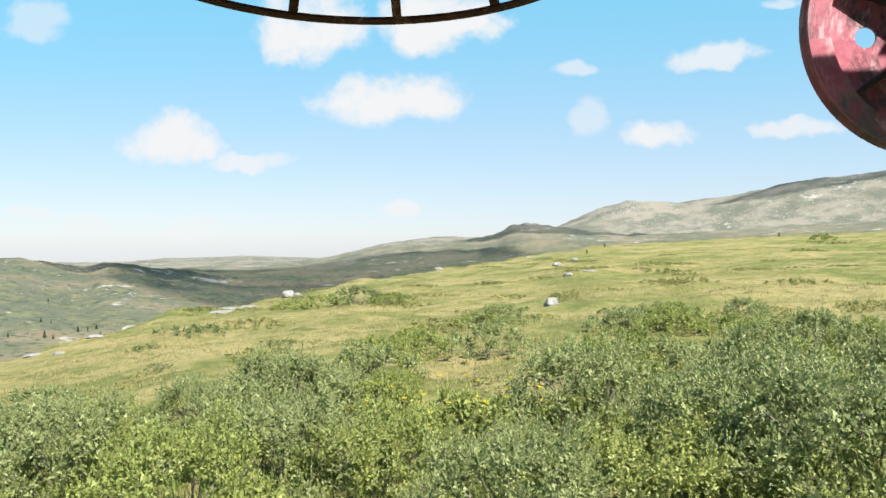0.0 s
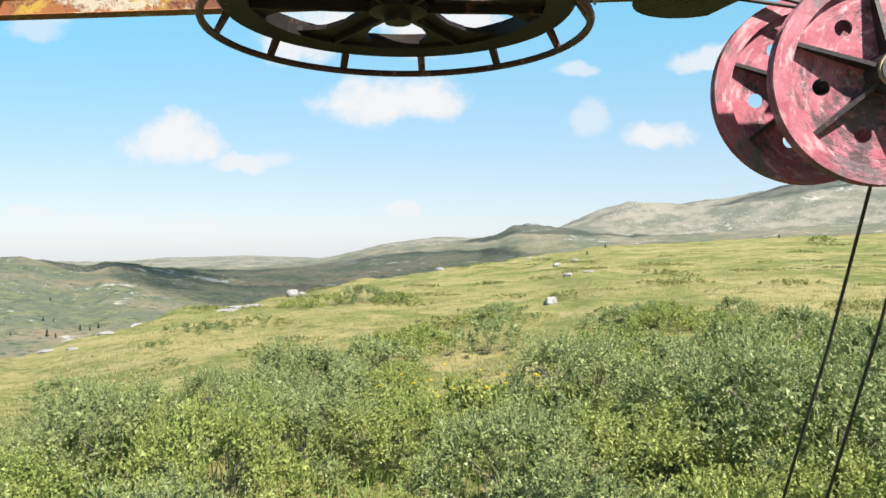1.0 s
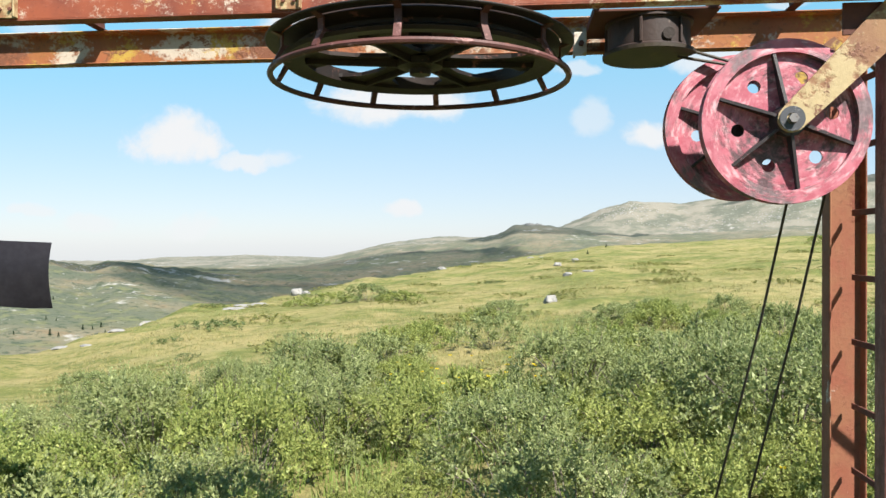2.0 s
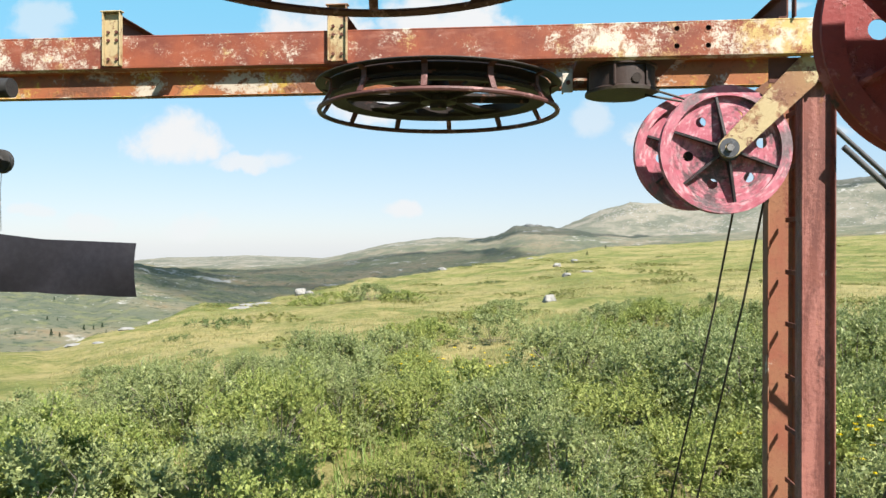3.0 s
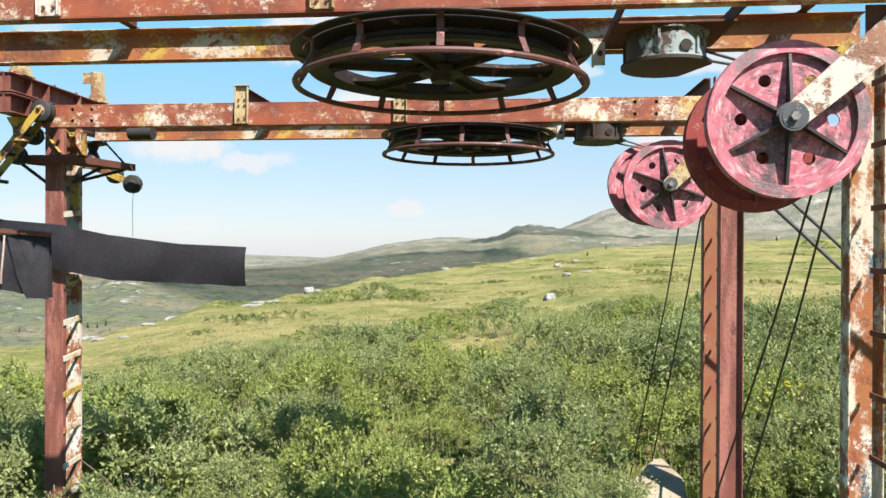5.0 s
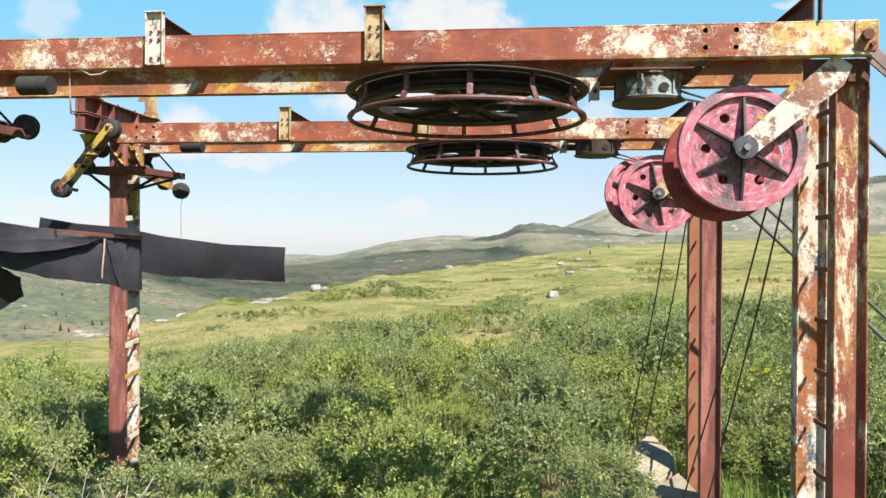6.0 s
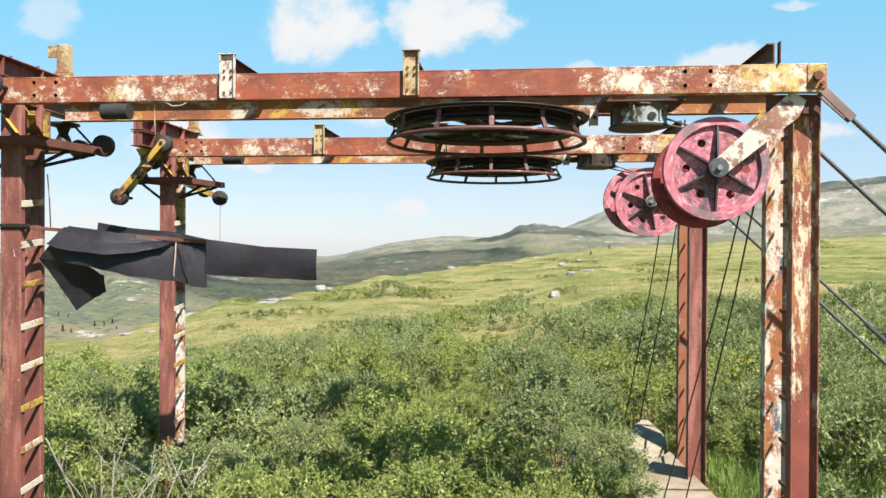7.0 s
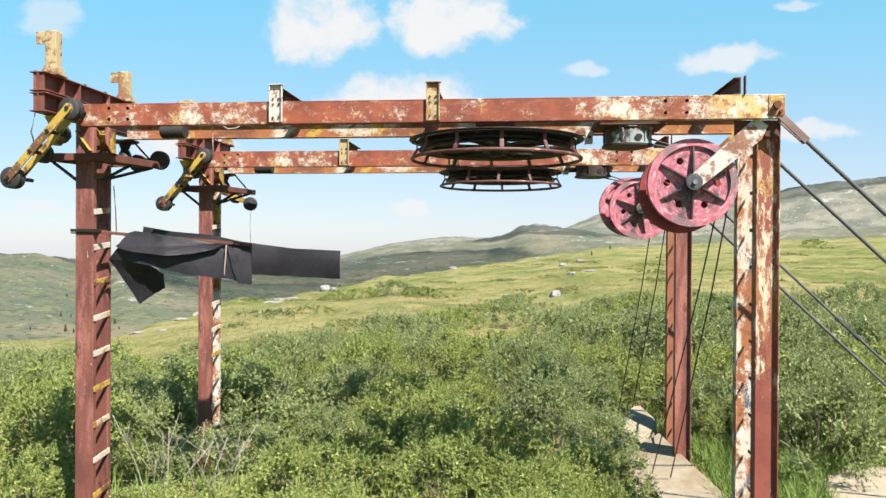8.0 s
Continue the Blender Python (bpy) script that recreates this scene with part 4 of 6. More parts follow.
# ---- pair of tension wheels on one axle, carried by two arms ----
def tension_wheel(front, rear, rear_disc, head, turn, plate):
    """front, rear: the centres of the two wheels; head: where the front arm meets the post; turn: degrees by which the ribs stand."""
    c = Vector(front)
    root = thing("tension_wheel", c, "pair of faded pink six-spoked tension wheels on a flaking white arm", "pulley wheel", "tension wheels")
    R = 0.375
    spin = Matrix.Rotation(radians(turn), 4, "Z")

    def wheel(centre, mat_disc, label):
        """A grooved rim, a dished disc with six round holes, and six ribs on its face."""
        m = Matrix.Translation(centre) @ AHEAD @ spin
        bm = bmesh.new()
        lathe(bm, [(0.316, 0.014), (0.316, -0.055), (R, -0.055), (R + 0.004, -0.048), (R - 0.002, -0.036), (R - 0.022, -0.022), (R - 0.002, -0.008), (R + 0.004, 0.004), (R + 0.002, 0.012), (0.320, 0.014)], m, 72)
        rim = part("rim", bm, M_PINK_RIM if mat_disc is M_PINK else mat_disc, root, label)
        # front and back face of the disc, with six round holes cut clean through
        bm = bmesh.new()
        flat, back = -0.012, -0.022
        span, ring = math.pi / 3, 24
        for k in range(6):
            a0 = 2 * math.pi * k / 6
            c0 = a0 + span / 2
            eye = Vector((0.213 * math.cos(c0), 0.213 * math.sin(c0)))
            lip = [eye + 0.030 * Vector((math.cos(c0 + 2 * math.pi * i / ring), math.sin(c0 + 2 * math.pi * i / ring))) for i in range(ring)]
            edge = []
            for p in lip:
                # the sector's border, straight out from the hole's middle
                d = (p - eye).normalized()
                lo, hi = 0.03, 0.6
                for _ in range(24):
                    t = (lo + hi) / 2
                    q = eye + d * t
                    turned = (math.atan2(q.y, q.x) - a0) % (2 * math.pi)
                    inside = 0.04 < q.length < 0.322 and turned < span
                    lo, hi = (t, hi) if inside else (lo, t)
                edge.append(eye + d * lo)
            corners = [Vector((r * math.cos(a), r * math.sin(a))) for r in (0.04, 0.322) for a in (a0, a0 + span)]
            for z in (flat, back):
                for i in range(ring):
                    j = (i + 1) % ring
                    loop = [lip[i], edge[i]]
                    for c in corners:
                        d = (c - eye).normalized()
                        if (edge[i] - eye).normalized().cross(d) > 0 and d.cross((edge[j] - eye).normalized()) > 0:
                            loop.append(c)
                    loop += [edge[j], lip[j]]
                    bm.faces.new([bm.verts.new(m @ Vector((p.x, p.y, z))) for p in loop])
            for i in range(ring):
                j = (i + 1) % ring
                bm.faces.new([bm.verts.new(m @ Vector((p.x, p.y, z))) for p, z in ((lip[i], flat), (lip[j], flat), (lip[j], back), (lip[i], back))])
        bmesh.ops.remove_doubles(bm, verts=bm.verts, dist=0.0004)
        part("disc", bm, mat_disc, rim, "dished painted disc with six round holes")
        for k in range(6):
            a = 2 * math.pi * k / 6
            u, v = Vector((math.cos(a), math.sin(a), 0)), Vector((0, 0, 1))
            side = u.cross(v) * 0.007
            base = Vector((0, 0, flat))
            pts = [base + u * 0.05, base + u * 0.315, base + u * 0.315 + v * 0.022, base + u * 0.085 + v * 0.060, base + u * 0.05 + v * 0.060]
            bm = bmesh.new()
            low, high = [bm.verts.new(m @ (p - side)) for p in pts], [bm.verts.new(m @ (p + side)) for p in pts]
            bm.faces.new(low), bm.faces.new(high)
            for i in range(5):
                bm.faces.new((low[i], low[(i + 1) % 5], high[(i + 1) % 5], high[i]))
            part("rib", bm, M_RIB if mat_disc is M_PINK else M_PINK_RED, rim)

    wheel(c, M_PINK, "rubbed pink wheel rim")
    wheel(Vector(rear), rear_disc, "grooved rear wheel rim")
    b = Vector(rear)
    bm = bmesh.new()
    way = (b - c).normalized()
    rod(bm, c - way * 0.085, b + way * 0.10, 0.024, 14)
    rod(bm, c - way * 0.052, c + way * 0.06, 0.070, 20)
    rod(bm, b - way * 0.06, b + way * 0.06, 0.078, 20)
    part("axle", bm, M_RIB, root)
    # the arms in front of and behind the pair
    for eye, up, mat, label in ((c + Vector((0, -0.066, 0)), Vector(head), plate, "flaking painted arm plate"), (b + Vector((0, 0.075, 0)), Vector(head) + Vector((0.0, 0.66, -0.02)), M_YELLOW, "yellow rear arm plate")):
        m = Matrix.Translation(eye) @ AHEAD
        flat = m.inverted() @ Vector((up.x, eye.y, up.z))
        way = flat.normalized()
        side = Vector((-way.y, way.x, 0))
        outline = [0.062 * (way * math.cos(math.pi / 2 + math.pi * k / 8) + side * math.sin(math.pi / 2 + math.pi * k / 8)) for k in range(9)]
        long = flat.length
        outline += [way * (long - 0.06) - side * 0.085, way * (long + 0.05) - side * 0.03, way * (long + 0.02) + side * 0.085, way * (long - 0.10) + side * 0.085]
        bm = bmesh.new()
        slab(bm, [(p.x, p.y) for p in outline], m, 0.014)
        arm = part("arm", bm, mat, root, label)
        if mat is plate:
            bm = bmesh.new()
            lathe(bm, [(0.026, 0.014), (0.056, 0.014), (0.056, 0.020), (0.026, 0.020)], m, 20)
            part("washer", bm, M_GALV_DARK, arm)
            if plate is M_ARM:
                bm = bmesh.new()
                lathe(bm, [(0.0, 0.014), (0.068, 0.014), (0.068, 0.017), (0.0, 0.017)], m, 24, False)
                part("hub_plate", bm, M_GALV_DARK, arm, "bare grey boss plate")
            bm = bmesh.new()
            lathe(bm, [(0.0, 0.040), (0.022, 0.040), (0.022, 0.0), (0.0, 0.0)], m, 6, False)
            part("nut", bm, M_GALV, arm)
    return root


near_tension_wheel = tension_wheel((1.262, -1.262, 3.588), (1.262, -0.82, 3.542), M_PINK_RED, (1.80, -1.34, 4.05), 29, M_ARM)
far_tension_wheel = tension_wheel((1.280, 1.49, 3.505), (1.207, 1.94, 3.548), M_PINK, (1.74, 1.42, 3.965), 40, M_ARM_OLD)


# ---- rocker arms with rope rollers on the slim post ----
def roller_mesh(centre, radius, wide, m=AHEAD):
    bm = bmesh.new()
    at = Matrix.Translation(centre) @ m
    h = wide / 2
    lathe(bm, [(0.25 * radius, -h), (radius * 0.86, -h), (radius, -h * 0.8), (radius, -h * 0.3), (radius * 0.93, 0), (radius, h * 0.3), (radius, h * 0.8), (radius * 0.86, h), (0.25 * radius, h)], at, 28)
    return bm


def roller(parent, centre, radius, wide, cap):
    tyre = part("roller", roller_mesh(centre, radius, wide), M_TYRE, parent, "worn black rubber roller")
    bm = bmesh.new()
    lathe(bm, [(0.0, wide / 2 + 0.012), (radius * 0.3, wide / 2 + 0.012), (radius * 0.55, wide / 2 - 0.004), (radius * 0.55, -wide / 2 + 0.004), (0.0, -wide / 2 + 0.004)], Matrix.Translation(centre) @ AHEAD, 20, False)
    part("hub_cap", bm, cap, tyre)


def rocker(a, b, y, group, caps):
    """A yellow arm between two end rollers, with two small rollers behind it."""
    root = thing("rocker_arm", (a[0], y, a[1]), "chipped yellow rocker arm with a roller at each end", "rocker arm", group)
    p, q = Vector((a[0], y, a[1])), Vector((b[0], y, b[1]))
    bm = bmesh.new()
    way = (q - p).normalized()
    for s in (-0.066, 0.072):
        bar(bm, p - way * 0.03 + Vector((0, s, 0)), q + way * 0.03 + Vector((0, s, 0)), 0.012, 0.068, way.cross(Vector((0, 1, 0))), 0.003)
    part("arm", bm, M_YELLOW, root)
    for t in (0.0, 0.33, 0.62, 1.0):
        bm = bmesh.new()
        c = p + (q - p) * t
        rod(bm, c + Vector((0, -0.085, 0)), c + Vector((0, 0.26, 0)), 0.018, 8)
        part("pin", bm, M_DARK, root)
    roller(root, p + Vector((0, -0.005, 0)), 0.098, 0.10, caps[0])
    roller(root, q + Vector((0, -0.005, 0)), 0.096, 0.10, caps[1])
    for t in (0.36, 0.66):
        c = p + (q - p) * t + Vector((0, 0.20, 0)) + way.cross(Vector((0, 1, 0))) * -0.05
        roller(root, c, 0.085, 0.08, M_GALV)
    return root


near_rocker = rocker((-4.16, 4.225), (-4.71, 3.62), -1.60, "rocker arms", (M_CLEVIS, M_RING))
far_rocker = rocker((-4.215, 4.164), (-4.745, 3.556), 1.31, "rocker arms", (M_PINK_RIM, M_PINK_RIM))


def rear_rocker(a, b, y, mat, label):
    root = thing("rear_rocker", (a[0], y, a[1]), label, "rocker arm", "rear rocker arms")
    p, q = Vector((a[0], y, a[1])), Vector((b[0], y, b[1]))
    way = (q - p).normalized()
    bm = bmesh.new()
    bar(bm, p - way * 0.35, q, 0.04, 0.07, way.cross(Vector((0, 1, 0))), 0.003)
    part("arm", bm, mat, root)
    roller(root, p + Vector((0, 0.06, 0)), 0.09, 0.07, M_TYRE)
    roller(root, q + Vector((0, -0.055, 0)), 0.098, 0.07, M_TYRE)
    return root


near_rear_rocker = rear_rocker((-4.27, 3.90), (-3.97, 3.915), -0.30, M_DARK, "black rear rocker arm with two rubber rollers")
far_rear_rocker = rear_rocker((-4.38, 3.735), (-4.115, 3.628), 2.74, M_YELLOW, "tilted yellow rear rocker arm with two rubber rollers")


# ---- wire ropes ----
def rope(points, radius, mat, name="wire_rope", label="thin dark wire rope", group="wire ropes"):
    bm = bmesh.new()
    base = Vector(points[-1])
    tube(bm, [Vector(p) - base for p in points], radius, 6)
    me = bpy.data.meshes.new(name)
    bm.to_mesh(me)
    bm.free()
    me.materials.append(mat)
    ob = new(name, me)
    ob.location = base
    return tagged(ob, label, "rope", group)


for off, feet, heads in ((Vector(), ((1.345, 0.98, 0.40), (1.53, 0.86, 0.40)), (0.065, 0.155)), (Vector((-0.07, 2.78, -0.06)), ((1.20, 3.10, 0.40), (1.37, 3.0, 0.40)), (0.04, 0.225))):
    for foot, dx in zip(feet, heads):
        top = Vector((1.535 + dx, -0.80 - 0.3 * dx, 3.42 + 0.6 * dx)) + off
        foot = Vector(foot)
        rope([top, top.lerp(foot, 0.3) + Vector((0.02, 0, 0)), foot], 0.0075, M_ROPE, "hoist_rope", "slack wire rope hanging from the tension wheel", "hanging ropes")
    for dz in (0.0, 0.05):
        start, lid = Vector((0.96, -0.86, 4.03 - dz)) + off, Vector((1.24, -0.90, 3.93 - dz * 0.3)) + off
        rope([start, lid, lid + Vector((0.17, 0.01, -0.06))], 0.008, M_ROPE, "draw_rope", "short wire rope from the gear housing to the tension wheel", "draw ropes")

# guys that stay each post
for head, fork, buckle in (((1.985, -1.37, 4.085), True, 0), ((1.95, -0.52, 4.10), False, 0), ((1.90, 1.39, 3.50), False, 0), ((1.90, 2.24, 4.03), False, 2.8)):
    head = Vector(head)
    foot = head + Vector((head.z - 0.2, 0.08, -head.z + 0.2))
    foot.z = float(land(foot.x, foot.y)) - 0.02
    root = thing("guy_rod", foot, "dull steel guy rod anchored in the ground", "guy rod", "guy rods")
    way = (foot - head).normalized()
    flat = way.cross(Vector((0, 1, 0)))
    bm = bmesh.new()
    rod(bm, head + way * (0.2 if fork else 0), foot, 0.017, 10)
    part("rod", bm, M_GUY, root)
    if fork:
        for s in (-1, 1):
            bm = bmesh.new()
            bar(bm, head - way * 0.05 + Vector((0, 0.035 * s, 0)), head + way * 0.24 + Vector((0, 0.020 * s, 0)), 0.012, 0.062, flat, 0.003)
            part("clevis", bm, M_CLEVIS, root, "rusty clevis plate")
    if buckle:
        mid = head + way * buckle
        bm = bmesh.new()
        for s in (-1, 1):
            bar(bm, mid + Vector((0, 0.028 * s, 0)), mid + way * 0.36 + Vector((0, 0.028 * s, 0)), 0.014, 0.034, flat, 0.003)
        rod(bm, mid - way * 0.03, mid + way * 0.03, 0.036, 8)
        rod(bm, mid + way * 0.32, mid + way * 0.38, 0.036, 8)
        part("turnbuckle", bm, M_GUY, root)


# ---- torn rubber sheets ----
def sheet(name, top, bottom, bulge, label, thick=0.006, rows=10):
    """A hanging sheet between two polylines of equal length; bulge: how far it bellies out along -y."""
    bm = bmesh.new()
    grid = []
    cols = (len(top) - 1) * 6 + 1
    for i in range(cols):
        k, f = min(i // 6, len(top) - 2), i / 6 - min(i // 6, len(top) - 2)
        a, b = Vector(top[k]).lerp(Vector(top[k + 1]), f), Vector(bottom[k]).lerp(Vector(bottom[k + 1]), f)
        row = []
        for j in range(rows + 1):
            t = j / rows
            p = a.lerp(b, t)
            p.y -= bulge * math.sin(math.pi * t) * (0.6 + 0.4 * math.sin(i * 0.7)) + 0.012 * math.sin(i * 0.9 + 2.2 * t)
            p.z += 0.004 * math.sin(i * 1.9) * t
            row.append(bm.verts.new(p))
        grid.append(row)
    for i in range(cols - 1):
        for j in range(rows):
            bm.faces.new((grid[i][j], grid[i + 1][j], grid[i + 1][j + 1], grid[i][j + 1])).smooth = True
    bmesh.ops.solidify(bm, geom=list(bm.faces), thickness=thick)
    root = thing(name, top[0], label, "rubber sheet", "torn sheets")
    part("sheet", bm, M_TARP, root)
    return root


far_sheet = sheet("wind_sheet", [(-5.18, 1.60, 3.27), (-4.80, 1.61, 3.205), (-4.26, 1.65, 3.16), (-3.86, 1.74, 3.07), (-3.22, 1.90, 2.985), (-2.60, 2.008, 2.958)],
                  [(-5.18, 1.59, 2.90), (-4.80, 1.60, 2.80), (-4.26, 1.63, 2.735), (-3.86, 1.72, 2.645), (-3.30, 1.88, 2.612), (-2.61, 2.008, 2.577)], 0.035, "charcoal rubber sheet stretched out from the slim post")
near_sheet = sheet("torn_sheet", [(-3.93, -0.95, 3.165), (-3.68, -0.90, 3.13), (-3.40, -0.80, 3.085), (-3.14, -0.69, 3.03), (-2.88, -0.60, 3.045)],
                   [(-4.157, -1.00, 2.885), (-3.854, -0.98, 2.850), (-3.455, -0.88, 2.748), (-3.05, -0.70, 2.686), (-2.88, -0.60, 2.643)], 0.03, "torn charcoal rubber sheet draped over a thin rail")


def fold(name, outline, label):
    """A flat torn piece with a crumpled surface; outline: its corners."""
    bm = bmesh.new()
    corners = [Vector(p) for p in outline]
    mid = sum(corners, Vector()) / len(corners)
    rings = []
    for f in (0.34, 0.67, 1.0):
        row = []
        for a, b in zip(corners, corners[1:] + corners[:1]):
            for t in (0, 0.25, 0.5, 0.75):
                p = mid.lerp(a.lerp(b, t), f)
                row.append(bm.verts.new(p + Vector((0, 0.02 * noise.noise(p * 7), 0.012 * noise.noise(p * 19)))))
        rings.append(row)
    centre, n = bm.verts.new(mid), len(rings[0])
    for k in range(n):
        m = (k + 1) % n
        bm.faces.new((centre, rings[0][k], rings[0][m])).smooth = True
        for i in (0, 1):
            bm.faces.new((rings[i][k], rings[i + 1][k], rings[i + 1][m], rings[i][m])).smooth = True
    bmesh.ops.solidify(bm, geom=list(bm.faces), thickness=0.006)
    part(name, bm, M_TARP, near_sheet, label)


fold("flap", [(-4.157, -1.005, 2.885), (-3.945, -0.80, 2.44), (-3.84, -0.76, 2.53), (-3.71, -0.76, 2.60), (-3.70, -0.80, 2.74), (-3.80, -0.96, 2.855)], "folded black flap")
fold("valance", [(-3.95, -0.975, 3.16), (-4.07, -1.05, 3.01), (-3.86, -1.06, 2.955), (-3.60, -1.01, 2.93), (-3.36, -0.92, 2.945), (-3.18, -0.80, 2.99), (-3.13, -0.72, 3.03), (-3.40, -0.825, 3.085), (-3.68, -0.925, 3.13)], "overhanging upper fold")
fold("tatter", [(-3.03, -0.72, 2.78), (-2.98, -0.70, 2.655), (-2.87, -0.66, 2.64), (-2.88, -0.63, 3.03), (-3.10, -0.71, 3.03)], "torn hanging end")
bm = bmesh.new()
bar(bm, (-4.30, -1.04, 3.155), (-2.86, -0.64, 3.035), 0.035, 0.030, (0, 0, 1))
part("rail", bm, M_RUST, near_sheet, "thin rusty rail")
bm = bmesh.new()
tube(bm, [(-3.09, -0.74, 3.03), (-3.09, -0.75, 2.93), (-3.10, -0.755, 2.80), (-3.105, -0.75, 2.74)], 0.006, 6)
part("cord", bm, M_ROPE_PALE, near_sheet)

# loose cords
rope([(-4.43, -1.70, 4.20), (-4.50, -1.66, 4.02), (-4.60, -1.42, 3.84)], 0.006, M_ROPE_PALE, "cord", "thin pale cord hanging from the head beam", "loose cords")
rope([(-4.26, -0.74, 3.62), (-4.24, -0.74, 3.40), (-4.23, -0.74, 3.16)], 0.005, M_ROPE_PALE, "cord", "thin pale cord beside the slim post", "loose cords")
rope([(-2.97, -1.36, 4.112), (-2.965, -1.365, 3.97), (-2.96, -1.36, 3.83)], 0.005, M_ROPE_PALE, "cord", "thin pale cord hanging from the beam", "loose cords")
rope([(-2.89, -1.385, 4.112), (-2.81, -1.385, 4.072), (-2.74, -1.385, 4.078), (-2.68, -1.385, 4.112)], 0.006, M_ROPE_PALE, "cord", "loop of pale cord under the beam", "loose cords")
rope([(-4.10, 2.68, 3.60), (-4.11, 2.67, 3.40), (-4.105, 2.67, 3.06)], 0.0025, M_ROPE_PALE, "cord", "thin wire hanging from the rear roller", "loose cords")

# ---- shrubs ----
def leaves(rng, centres, ways, length, width, face=None, plain_leaf=False):
    """Folded four-cornered leaves as vertices and triangles; a plain leaf is one triangle."""
    n = len(centres)
    ways = ways / np.linalg.norm(ways, axis=1, keepdims=True)
    ref = rng.normal(size=(n, 3)) * 0.75 + np.array([0, 0, 1.0]) if face is None else rng.normal(size=(n, 3)) * 0.42 + face
    side = np.cross(ways, ref)
    side /= np.linalg.norm(side, axis=1, keepdims=True) + 1e-9
    fold = np.cross(ways, side)
    size = rng.uniform(0.75, 1.15, (n, 1))
    tip = centres + ways * length * size
    mid = centres + ways * length * size * 0.45
    a = mid + side * width * size + fold * width * size * 0.35
    b = mid - side * width * size + fold * width * size * 0.35
    if plain_leaf:
        return np.stack([centres - side * width * size * 0.6, a, tip], 1).reshape(-1, 3), np.arange(n * 3).reshape(-1, 3)
    verts = np.stack([centres, a, tip, b], 1).reshape(-1, 3)
    k = np.arange(n)[:, None] * 4
    faces = np.concatenate([k + [[0, 1, 2]], k + [[0, 2, 3]]])
    return verts, faces


def mesh_of(name, verts, faces, mat):
    me = bpy.data.meshes.new(name)
    me.vertices.add(len(verts))
    me.vertices.foreach_set("co", np.asarray(verts, np.float32).ravel())
    faces = np.asarray(faces, np.int32)
    me.loops.add(faces.size)
    me.loops.foreach_set("vertex_index", faces.ravel())
    me.polygons.add(len(faces))
    me.polygons.foreach_set("loop_start", np.arange(len(faces), dtype=np.int32) * faces.shape[1])
    me.update(calc_edges=True)
    me.validate()
    me.materials.append(mat)
    return me


